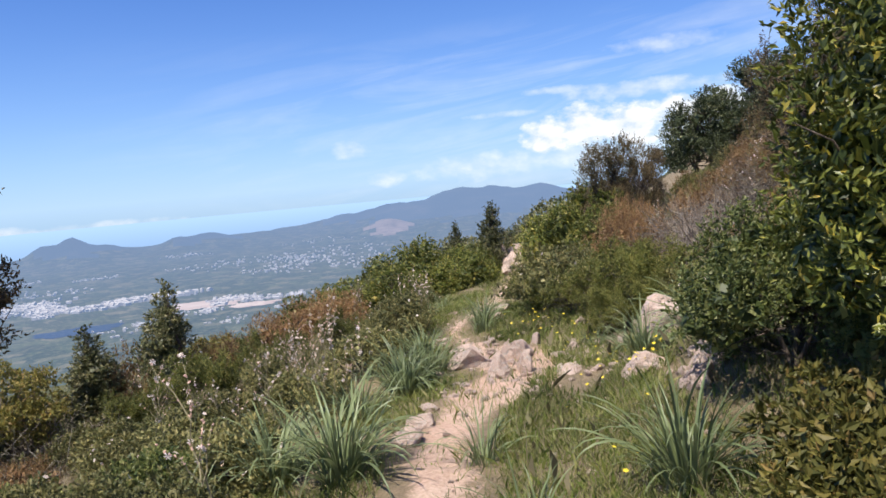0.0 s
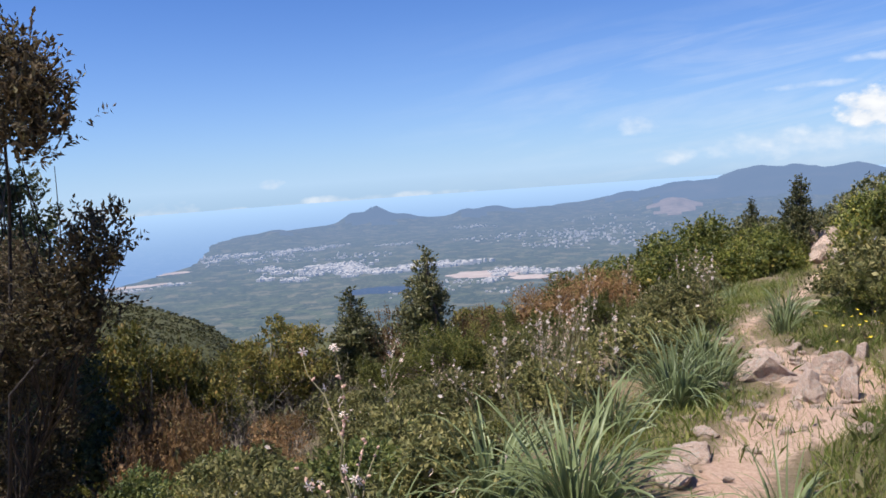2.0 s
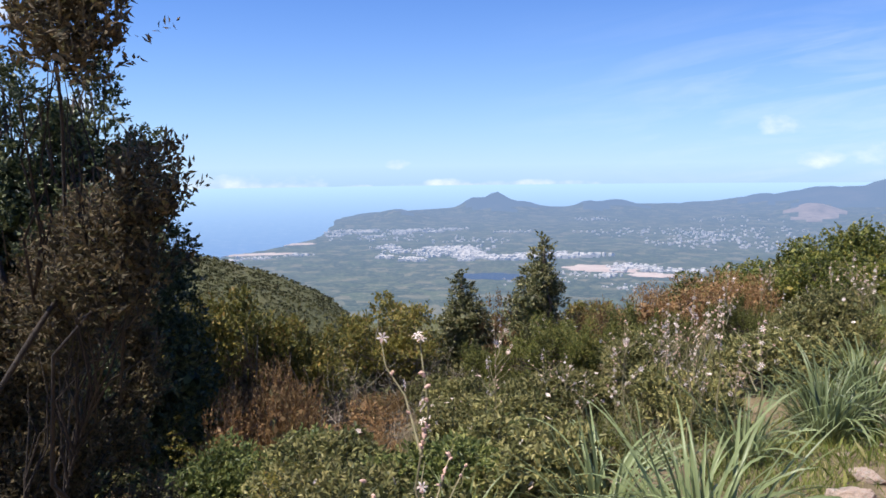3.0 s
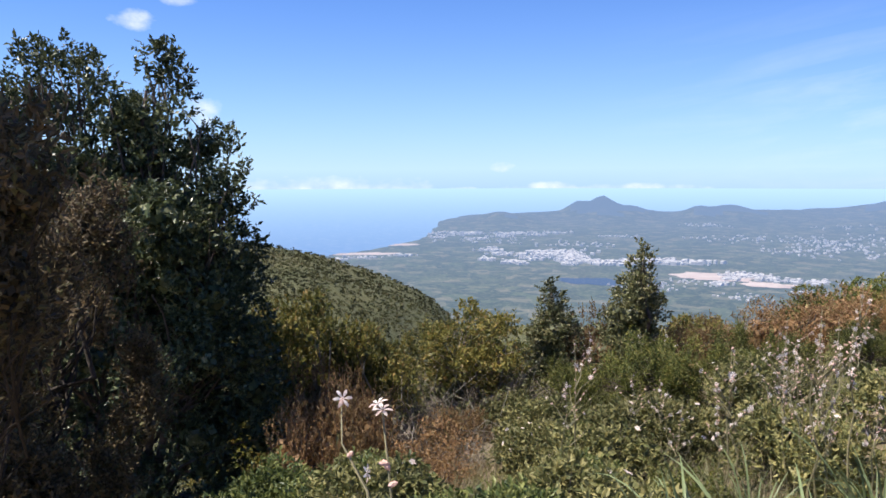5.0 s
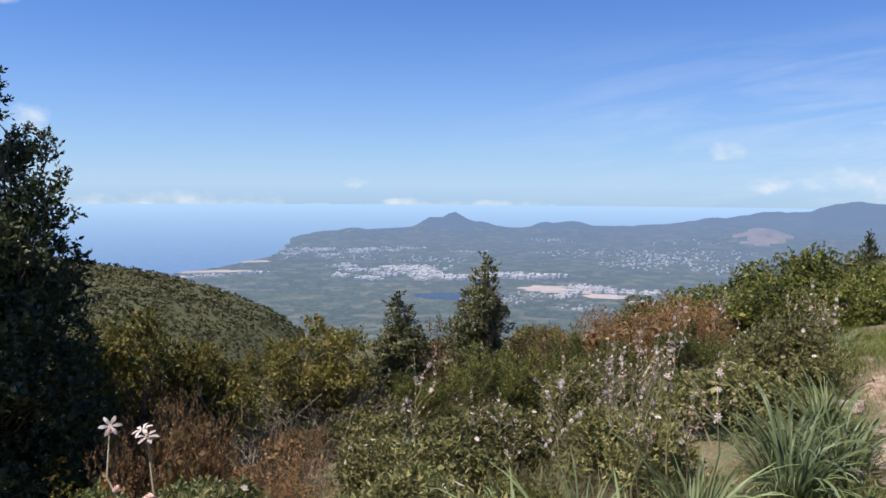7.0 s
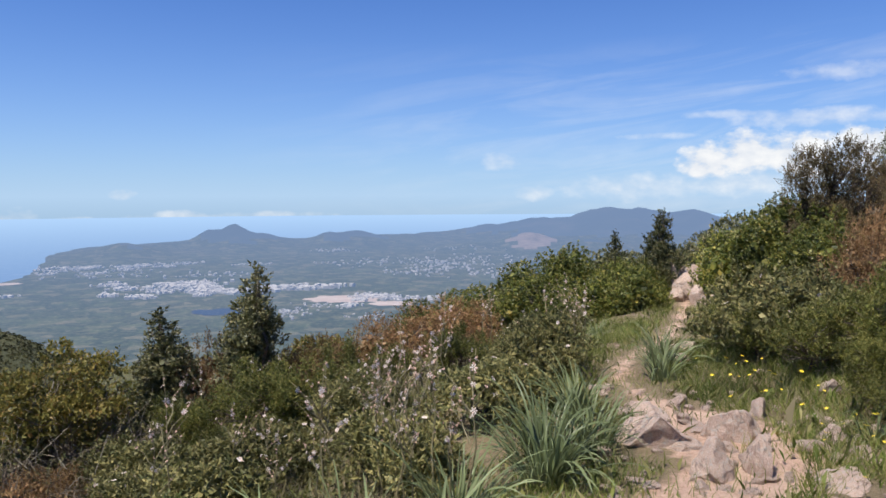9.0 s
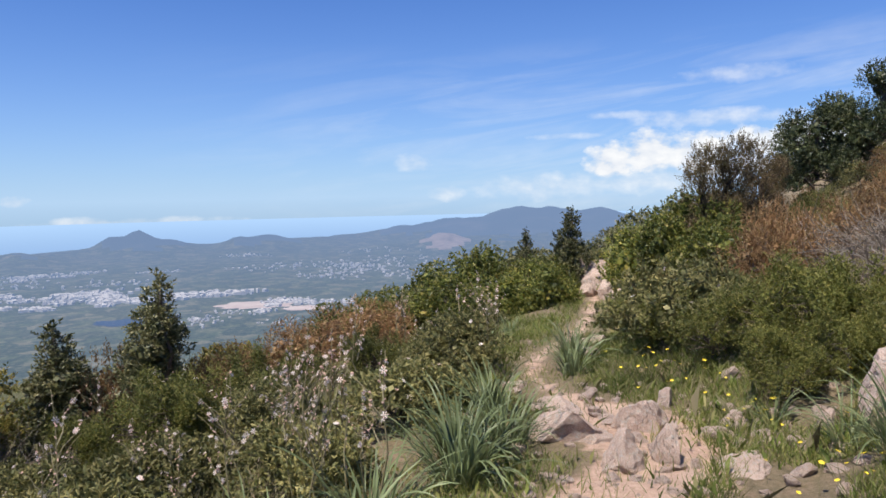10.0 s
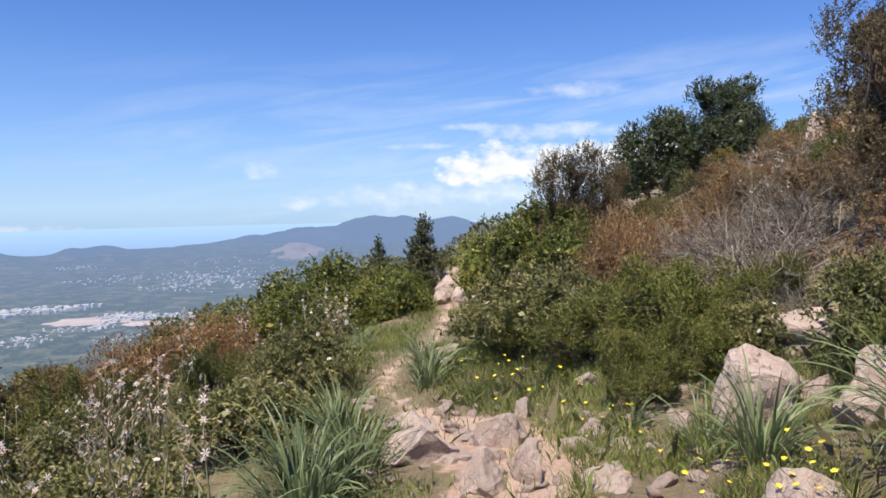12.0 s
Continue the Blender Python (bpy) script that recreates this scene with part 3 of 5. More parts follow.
def plant(name, seed, blobs, leaf, sprigs, per, sprig_len, leaf_len, leaf_w, trunks, label, category, group="", rise=0.5, inner=0.55, twig_mat=None, big=False, twigs=2):
    """A woody plant: trunk with limbs to its clumps, and a crown of leaves. Trunks: start, end, radius."""
    r = np.random.default_rng(seed)
    root = tagged(new(name), label, category, group)
    v, f = tubes([limb(r, s, e, rad, 0.10, 7) for s, e, rad in trunks], 7)
    part("trunk", v, f, twig_mat or BARK, root, smooth=True)
    lines = []
    for b in blobs:
        best = None
        for s, e, rad in trunks:
            k = min(0.9, max(0.15, (b[2] * 0.7 - s[2]) / max(0.1, e[2] - s[2])))
            st = np.array(s) + (np.array(e) - np.array(s)) * k
            away = np.linalg.norm(st - np.array(b[:3]))
            if best is None or away < best[0]:
                best = (away, st, rad)
        away, st, rad = best
        for _ in range(twigs):
            tip = np.array(b[:3]) + r.normal(size=3) * np.array(b[3:]) * 0.55
            lines.append(limb(r, st, tip, rad * 0.32, 0.09, 4))
    if big:
        for ln in lines:
            v, f = tubes([ln], 5)
            part("limb", v, f, twig_mat or BARK, root, smooth=True)
    else:
        v, f = tubes(lines, 3)
        tagged(part("branchwork", v, f, twig_mat or BARK, root, smooth=True), kind="stuff")
    v, f = foliage(r, blobs, sprigs, per, sprig_len, leaf_len, leaf_w, rise, inner)
    part("crown", v, f, leaf, root)
    return root


def clump(r, w, h, n, low=0.25):
    """A heap of distinct rounded lumps, w wide and h high, on the ground."""
    out = []
    for _ in range(int(n * 1.8)):
        a, k = r.uniform(0, 6.28), math.sqrt(r.random())
        s = r.uniform(0.12, 0.2)
        top = h * (1 - 0.5 * k ** 2.4) * r.uniform(0.86, 1.06) - 0.8 * w * s * 0.8
        z = max(low * h * 0.6, top * (1 - (1 - low) * r.random() ** 1.8))
        o = 0.5 * w * k * 0.84
        out.append((o * math.cos(a), o * math.sin(a), z, w * s, w * s, min(w * s * 0.85, h * 0.26)))
    return out


def column(r, h, w, n, bottom=0.12, taper=0.75, lean=0.0, power=2.0):
    """Many small clumps up a column, narrowing to the tip."""
    out = []
    for i in range(n * 2):
        k = (i + 0.5) / (n * 2)
        z = h * (bottom + (0.96 - bottom) * k)
        half = w * 0.5 * (1 - taper * k ** power) * r.uniform(0.68, 1.28)
        a = i * 2.4 + r.uniform(-0.6, 0.6)
        ww = half * r.uniform(0.42, 0.72)
        o = max(0.0, half - ww) * r.uniform(0.5, 1.15)
        out.append((o * math.cos(a) + lean * k, o * math.sin(a), z - ww * 0.3, ww, ww, max(ww * 1.1, h / n * 0.9)))
    return out


def plumes(r, tips, rad=0.085, tall=0.17, around=3, scatter=0.12):
    """Upright feathery plumes round given points."""
    out = []
    for x, y, z in tips:
        for _ in range(around):
            g = r.normal(size=3) * scatter
            k = r.uniform(0.7, 1.3)
            out.append((x + g[0], y + g[1], z + g[2] - tall * k * 0.6, rad * k, rad * k, tall * k))
    return out


def place(root, x, y, size=1.0, turn=0.0, sink=0.03, wide=1.0):
    root.matrix_basis = Matrix.LocRotScale((x, y, near_height(x, y) - sink), Euler((0, 0, radians(turn))), (size * wide, size * wide, size))
    return root


def again(root, x, y, size=1.0, turn=0.0, sink=0.03, wide=1.0):
    ob = copy_thing(root, Matrix.Identity(4))
    return place(ob, x, y, size, turn, sink, wide)


# ---- large trees and shrubs ----
r = np.random.default_rng(21)
# dark evergreen oak at the edge of the slope: several leaders over one dense body
def oak_at(u, v, z, rad, tall):
    return (0.81 * u - 0.59 * v, 0.59 * u + 0.81 * v, z, rad, rad, tall)


blobs = []
for u, v, low, high, w in ((0.45, 0.1, 2.6, 5.15, 1.05), (-0.15, -0.1, 2.8, 5.3, 1.05), (-0.75, 0.0, 2.6, 5.45, 1.1), (0.82, 0.1, 2.2, 4.1, 0.8), (0.15, 0.2, 2.8, 4.8, 0.9), (-1.3, 0.1, 2.0, 4.9, 1.0)):
    for _ in range(26):
        k = r.random()
        half = w * 0.5 * (1 - 0.72 * k ** 1.8)
        g = r.normal(size=2) * half * 0.55
        blobs.append(oak_at(u + g[0], v + g[1], low + (high - low) * k - 0.1, max(0.11, half * r.uniform(0.5, 0.8)), r.uniform(0.14, 0.26)))
for _ in range(95):
    k = r.random()
    z = 0.25 + 3.6 * k
    half = 1.28 * (1 - 0.35 * k)
    u = r.uniform(-1.15, 1.0) * half
    blobs.append(oak_at(u, r.normal() * 0.42, z, r.uniform(0.2, 0.36), r.uniform(0.2, 0.34)))
blobs += [oak_at(1.2, 0.1, 2.5, 0.26, 0.24), oak_at(1.32, 0.0, 2.2, 0.24, 0.26), oak_at(1.25, 0.1, 1.8, 0.3, 0.3), oak_at(1.3, 0.1, 1.3, 0.3, 0.3), oak_at(1.05, 0.0, 3.65, 0.26, 0.2), oak_at(1.18, 0.0, 3.9, 0.18, 0.16)]
place(plant("holm_oak", 31, blobs, OAK, 16500, 8, 0.12, 0.056, 0.028, [((0, 0, 0), (0.25, 0.2, 4.8), 0.08), ((-0.2, -0.1, 0), (-0.3, -0.2, 4.9), 0.07), ((0.1, 0.1, 0), (0.8, 0.6, 3.8), 0.06), ((-0.2, -0.1, 0), (-0.85, -0.6, 4.8), 0.06)],
            "tall dark holm oak with dense leathery leaves above the slope", "tree", rise=0.7, inner=0.5, big=True), -7.75, 6.2, 1.03)
# brown tree heather in front of the oak: dense plumed body with two long sprays towards the path
tips = [(r.normal() * 0.25, r.normal() * 0.25, 0.25 + 1.8 * r.random()) for _ in range(58)]
tips += [(0.25 + 0.14 * i, -0.05 * i, 1.5 + 0.08 * i) for i in range(8)] + [(1.42, -0.37, 2.2), (1.34, -0.35, 2.05)]
tips += [(1.36, -0.5, 2.62), (1.3, -0.48, 2.75), (1.2, -0.45, 2.65)]
tips += [(0.05, 0.35, 1.9), (-0.05, 0.45, 2.0), (-0.1, 0.55, 2.05), (-0.15, 0.65, 1.85), (-0.2, 0.6, 1.6), (-0.1, 0.7, 1.45), (-0.2, 0.7, 1.3), (0.0, 0.6, 1.2), (0.1, 0.5, 1.0), (0.2, 0.3, 0.7), (0.0, 0.4, 0.5), (0.25, 0.0, 0.6), (0.3, -0.1, 0.9), (0.2, -0.2, 0.4), (-0.2, -0.1, 0.35)]
place(plant("tree_heather", 32, plumes(r, tips, 0.062, 0.13, 3, 0.04), BROWN, 11500, 12, 0.10, 0.024, 0.0095, [((0, 0, 0), (0.1, 0, 2.4), 0.035), ((0.05, 0.1, 0), (-0.3, 0.5, 2.1), 0.03), ((0, -0.1, 0), (1.25, -0.3, 1.95), 0.018), ((0, -0.05, 0.1), (1.25, -0.47, 2.7), 0.016)],
            "tall brown tree heather with dense feathery sprays", "heather", rise=1.1, inner=0.4, twig_mat=HEATHER_BARK, twigs=1), -3.33, 3.36, 1.0)

# two young oaks on the slope
young = plant("young_oak", 33, column(r, 2.0, 0.86, 10, 0.05, 0.84, power=2.3), YOUNG_OAK, 1900, 9, 0.095, 0.040, 0.021, [((0, 0, 0), (0.03, 0, 1.9), 0.035), ((0, 0, 0.1), (0.15, 0.05, 1.1), 0.02)],
              "slender grey-green young oak standing above the shrubs", "tree", "young oaks on the slope", rise=1.0, inner=0.45, big=True)
place(young, -4.82, 12.2, 1.14, 20, wide=1.15)
again(young, -5.95, 11.75, 1.05, 200, wide=1.35)
# yellowing olive-green shrubs round the young oaks
def open_crown(q, w, h, n):
    """Small lumps held high on bare branches."""
    out = []
    for _ in range(n):
        a, k = q.uniform(0, 6.28), math.sqrt(q.random())
        out.append((0.45 * w * k * math.cos(a), 0.45 * w * k * math.sin(a), h * (0.42 + 0.5 * q.random() * (1 - 0.45 * k * k)), w * q.uniform(0.08, 0.14), w * q.uniform(0.08, 0.14), h * q.uniform(0.05, 0.09)))
    return out


olive = plant("yellowing_shrub", 52, open_crown(np.random.default_rng(77), 1.6, 1.8, 34), YELLOW, 1150, 8, 0.11, 0.048, 0.024, [((0, 0, 0), (0.3, 0.1, 1.5), 0.035), ((0, 0, 0), (-0.5, 0.1, 1.3), 0.03), ((0, 0, 0), (0.1, -0.5, 1.2), 0.028), ((0, 0, 0), (-0.2, 0.4, 1.4), 0.028)],
              "olive-green shrub with yellowing leaves and bare lower branches", "shrub", "yellowing shrubs on the slope", rise=0.7, inner=0.45, twig_mat=GREY_TWIG)
place(olive, -6.79, 10.9, 1.14, 30, wide=1.0)
for x, y, s, tn, w in ((-7.45, 11.3, 1.1, 140, 0.9), (-7.43, 8.19, 1.6, 250, 0.75), (-8.2, 8.5, 1.55, 80, 0.7), (-7.0, 8.9, 1.2, 200, 0.8)):
    again(olive, x, y, s, tn, wide=w)
# slim trees on the crest by the outcrop
slim = plant("slim_oak", 34, column(r, 1.75, 0.85, 9, 0.04, 0.72, power=2.2), YOUNG_OAK, 1700, 9, 0.09, 0.045, 0.022, [((0, 0, 0), (0.02, 0, 1.65), 0.03)],
             "slim dark young oak on the crest beside the path", "tree", "slim oaks on the crest", rise=0.9, inner=0.4, big=True)
place(slim, 1.1, 18.2, 1.0, wide=1.1)
again(slim, 0.2, 18.2, 0.86, 70, wide=0.8)
# dark oaks on the skyline
ridge_oak = plant("ridge_oak", 35, clump(r, 2.3, 3.0, 18, 0.25), OAK, 1900, 8, 0.2, 0.07, 0.034, [((0, 0, 0), (0.1, 0, 2.7), 0.08), ((0, 0, 0.3), (-0.5, 0.2, 2.1), 0.05)],
                  "dark round holm oak on the skyline of the slope", "tree", "oaks on the skyline", inner=0.4)
place(ridge_oak, 8.1, 23.7, 0.95, 0)
again(ridge_oak, 9.0, 24.2, 0.95, 100)
again(ridge_oak, 9.9, 23.2, 0.98, 200)
again(ridge_oak, 11.2, 24.6, 0.9, 300)
# tall brown heather on the skyline and by the upper edge
dark_heather = plant("tree_heather", 36, plumes(r, [(r.uniform(-0.45, 0.45), r.uniform(-0.45, 0.45), 0.3 + 1.95 * r.random() ** 0.75) for _ in range(34)], 0.12, 0.22, 2, 0.1), BROWN, 2600, 11, 0.16, 0.036, 0.0125, [((0, 0, 0), (0.1, 0, 2.0), 0.05), ((0, 0, 0), (-0.3, 0.1, 1.7), 0.04)],
                     "dark brown tree heather with broom-like top", "heather", "tree heathers on the slope", rise=1.3, inner=0.45)
place(dark_heather, 3.84, 17.29, 1.05)
again(dark_heather, 5.0, 18.6, 0.85, 80)
again(dark_heather, 4.75, 9.7, 0.95, 40)
again(dark_heather, 6.1, 10.6, 1.0, 150)
again(dark_heather, 7.0, 12.6, 0.85, 240)
# green arbutus shrubs along the crest
arbutus = [plant("arbutus_shrub", 40 + i, clump(r, 2.3, 1.6, 16, 0.22), leafm, 1700, 7, 0.11, 0.066, 0.033, [((0, 0, 0), (0.3, 0.1, 1.1), 0.04), ((0, 0.1, 0), (-0.5, 0.1, 1.0), 0.035), ((0, 0, 0), (0.1, -0.5, 0.9), 0.03)],
                 lab, "shrub", "arbutus shrubs on the crest", inner=0.6) for i, (leafm, lab) in enumerate(((GREEN, "dense bright green arbutus shrub on the crest"), (YOUNG_OAK, "dense grey-green evergreen shrub on the crest"), (YELLOW, "yellowing broad-leaved shrub on the lower slope")))]
place(arbutus[0], -0.55, 18.2, 0.85, 0, wide=1.15)
place(arbutus[1], -1.8, 16.6, 0.72, 50, wide=1.15)
place(arbutus[2], -9.2, 9.6, 1.2, 0, wide=0.9)
for kind, x, y, s, tn, w in ((0, 0.5, 17.6, 0.6, 90, 0.9), (0, -1.3, 17.6, 0.95, 130, 1), (0, -2.35, 16.1, 0.75, 30, 1), (1, -0.1, 19.8, 0.95, 100, 1.1), (0, 0.3, 16.3, 0.62, 210, 0.9), (0, -1.0, 15.9, 0.68, 300, 1.1),
                            (1, 2.3, 20.2, 1.05, 10, 0.75), (1, 2.95, 19.0, 1.35, 60, 0.8), (0, 2.7, 17.3, 1.05, 150, 0.8), (0, 3.3, 17.0, 1.1, 220, 0.8), (0, 3.4, 15.2, 0.75, 20, 0.9), (1, 4.6, 19.6, 1.2, 200, 0.9),
                            (2, -8.9, 11.0, 1.25, 180, 0.75), (1, -6.9, 13.3, 1.0, 250, 0.8), (0, -9.4, 9.5, 1.05, 20, 0.9), (2, -3.9, 15.6, 0.5, 40, 0.8), (0, -3.3, 17.4, 0.8, 70, 1), (2, -10.3, 13.5, 1.2, 10, 1), (0, -8.8, 15.5, 1.15, 30, 1), (2, -5.6, 16.5, 0.9, 60, 1)):
    again(arbutus[kind], x, y, s * 0.92, tn, wide=w * 1.2)
# rust heather bushes
rust = plant("rust_heather", 45, clump(r, 2.0, 1.25, 15, 0.2), RUST, 1150, 9, 0.14, 0.044, 0.017, [((0, 0, 0), (0.2, 0.1, 0.9), 0.03), ((0, 0, 0), (-0.4, 0.1, 0.8), 0.03), ((0, 0, 0), (0.1, -0.4, 0.8), 0.025)],
             "rust-brown heather bush with dry feathery sprays", "heather", "rust heather bushes", rise=1.0, inner=0.4)
place(rust, -3.2, 14.3, 0.95, 0, wide=1.1)
for x, y, s, tn, w in ((-2.4, 14.9, 0.85, 80, 1), (-4.0, 14.0, 0.7, 170, 1), (-5.9, 7.3, 1.3, 20, 0.5), (-6.5, 7.9, 1.5, 140, 0.5), (-5.5, 13.4, 0.8, 60, 0.9), (2.6, 11.3, 0.95, 30, 0.62), (2.95, 11.6, 1.0, 100, 0.5), (2.35, 11.0, 0.5, 100, 0.8), (-5.6, 12.3, 1.4, 40, 0.6), (-7.0, 8.7, 0.9, 300, 0.8), (-4.2, 12.9, 0.9, 10, 0.8),
                    (4.6, 13.3, 0.8, 200, 0.8), (-1.9, 13.2, 0.4, 10, 0.8), (-5.7, 9.2, 0.5, 220, 1), (6.5, 15.5, 0.8, 90, 1), (8.2, 17.0, 0.8, 10, 1), (5.8, 12.2, 0.7, 300, 1), (2.2, 14.0, 0.5, 120, 0.8)):
    again(rust, x, y, s, tn, wide=w)
# bright green heath
heath = plant("green_heath", 46, plumes(r, [(r.normal() * 0.27, r.normal() * 0.27, 0.16 + 0.58 * r.random()) for _ in range(30)], 0.07, 0.13, 2, 0.06), HEATH, 1300, 9, 0.14, 0.036, 0.0115, [((0, 0, 0), (0.2, 0.1, 0.5), 0.02), ((0, 0, 0), (-0.3, 0.1, 0.45), 0.02)],
              "soft bright green heath bush with needle leaves", "heath", "green heath bushes", rise=1.2, inner=0.3)
place(heath, -3.1, 9.4, 0.95)
for x, y, s, tn in ((-3.7, 9.9, 0.9, 70), (-2.6, 10.2, 0.8, 140), (2.1, 9.0, 0.95, 20), (2.55, 8.9, 0.7, 100), (2.35, 9.4, 0.72, 250), (-4.6, 10.2, 0.8, 10), (-1.7, 10.9, 0.7, 250), (3.3, 9.2, 0.5, 40), (1.55, 9.3, 0.75, 60), (1.3, 10.1, 0.65, 170), (1.8, 8.5, 0.6, 220), (1.7, 8.15, 0.55, 90), (2.15, 8.35, 0.65, 10)):
    again(heath, x, y, s, tn)
# bare grey brushwood
r2 = np.random.default_rng(5)
brush_lines = []
for _ in range(58):
    a, k = r2.uniform(0, 6.28), r2.uniform(0.1, 1.0)
    tip = (0.95 * k * math.cos(a), 0.95 * k * math.sin(a), r2.uniform(0.12, 0.6))
    brush_lines.append(limb(r2, (tip[0] * 0.25, tip[1] * 0.25, 0.0), tip, 0.008, 0.2, 5))
    for _ in range(3):
        tw = np.array(tip) + r2.normal(size=3) * 0.22
        brush_lines.append(limb(r2, tuple(np.array(tip) * r2.uniform(0.5, 0.9)), tuple(tw), 0.004, 0.2, 3))
bv, bf = tubes(brush_lines, 3)
brush = tagged(new("dry_brushwood"), "dry grey brushwood of leafless tangled twigs", "brushwood", "dry brushwood on the slope")
tagged(part("twig_tangle", bv, bf, GREY_TWIG, brush), kind="stuff")
place(brush, 3.6, 10.5, 1.15)
for x, y, s, tn in ((4.9, 11.6, 1.0, 80), (3.3, 9.7, 1.1, 150), (4.2, 11.2, 1.1, 10), (3.9, 9.9, 1.0, 260), (4.6, 10.5, 1.0, 120), (3.0, 10.4, 0.8, 190), (-6.2, 11.2, 1.4, 90), (5.4, 10.4, 1.0, 200), (4.4, 12.6, 0.9, 20), (6.2, 13.6, 1.1, 60), (-7.6, 11.2, 1.9, 30), (-6.9, 11.0, 1.7, 120), (-6.4, 10.5, 1.5, 10), (-7.3, 10.3, 1.7, 70), (-5.9, 8.9, 1.3, 200), (-5.2, 10.9, 0.7, 10), (6.6, 9.2, 1.1, 310), (3.2, 8.6, 0.6, 40), (7.6, 15.2, 1.2, 250), (-5.6, 7.2, 0.6, 40), (-4.9, 8.4, 0.6, 60)):
    again(brush, x, y, s, tn)

# broad-leaved strawberry tree by the path, with yellowed leaves near the ground
place(plant("strawberry_tree", 47, clump(r, 1.9, 2.7, 22, 0.3) + column(r, 3.1, 1.9, 12, 0.3, 0.35), STRAWBERRY, 6200, 8, 0.12, 0.060, 0.026, [((0, 0, 0), (0.1, 0, 2.3), 0.06), ((0, 0, 0), (-0.4, 0.1, 1.8), 0.045), ((0.1, 0, 0), (0.4, -0.4, 1.7), 0.04)],
            "large strawberry tree with glossy leaves beside the path", "tree", inner=0.5, big=True), 2.6, 3.5, 1.0, 0, wide=0.92)
low_yellow = plant("yellowed_sapling", 48, clump(r, 0.7, 0.55, 7, 0.25), YELLOW, 260, 7, 0.1, 0.06, 0.03, [((0, 0, 0), (0.1, 0, 0.4), 0.015), ((0, 0, 0), (-0.15, 0.1, 0.35), 0.012)],
                   "low sapling with yellow-green leaves under the strawberry tree", "sapling", "yellowed saplings")
place(low_yellow, 1.75, 2.9, 1.0)
again(low_yellow, 1.55, 2.45, 0.8, 90)
again(low_yellow, 1.95, 3.6, 0.9, 200)
again(low_yellow, 1.5, 2.85, 0.8, 40)
again(low_yellow, 1.62, 3.25, 0.95, 130)

# ---- rock rose bushes with white flowers ----
def flower_mesh(petals, size, droop, mat, name):
    verts, faces = [], []
    for i in range(petals):
        a = 2 * math.pi * i / petals
        c, s = math.cos(a), math.sin(a)
        b = len(verts)
        w = size * (0.42 if petals == 5 else 0.17)
        for rr, ww, z in ((0.08, 0.2, 0), (0.55, 1.0, 0.12), (0.85, 0.8, 0.1 + droop), (1.0, 0.15, 0.02 + droop)):
            for sg in (-1, 1):
                verts.append((c * rr * size - s * sg * w * ww, s * rr * size + c * sg * w * ww, z * size))
        faces += [(b + 2 * k, b + 2 * k + 1, b + 2 * k + 3, b + 2 * k + 2) for k in range(3)]
    me = bpy.data.meshes.new(name)
    me.from_pydata(verts, [], faces)
    me.materials.append(mat)
    return me


CISTUS_FLOWER = flower_mesh(5, 0.024, 0.1, PETAL, "flower")
STAR_FLOWER = flower_mesh(6, 0.0195, -0.05, PETAL, "flower")
YELLOW_FLOWER = flower_mesh(5, 0.0135, 0.25, YELLOW_PETAL, "flower_head")


def cistus_bush(seed, w, h, flowers, label):
    q = np.random.default_rng(seed)
    blobs = clump(q, w, h, 14, 0.2)
    root = plant("rock_rose", seed, blobs, CISTUS, 1050, 7, 0.085, 0.044, 0.020, [((0, 0, 0), (0.2, 0.1, h * 0.6), 0.018), ((0, 0, 0), (-0.3, 0.1, h * 0.6), 0.016), ((0, 0, 0), (0.1, -0.3, h * 0.5), 0.014)], label, "shrub", "rock rose bushes", inner=0.55)
    for _ in range(flowers):
        b = blobs[q.integers(len(blobs))]
        u = q.normal(size=3)
        u[2] = abs(u[2]) + 0.3
        u /= np.linalg.norm(u)
        ob = new("flower", CISTUS_FLOWER)
        ob.parent = root
        ob.matrix_basis = Matrix.LocRotScale((b[0] + u[0] * b[3] * 1.12, b[1] + u[1] * b[4] * 1.12, b[2] + u[2] * b[5] * 1.15 + 0.04), Vector(u).to_track_quat("Z", "Y"), None)
    return root


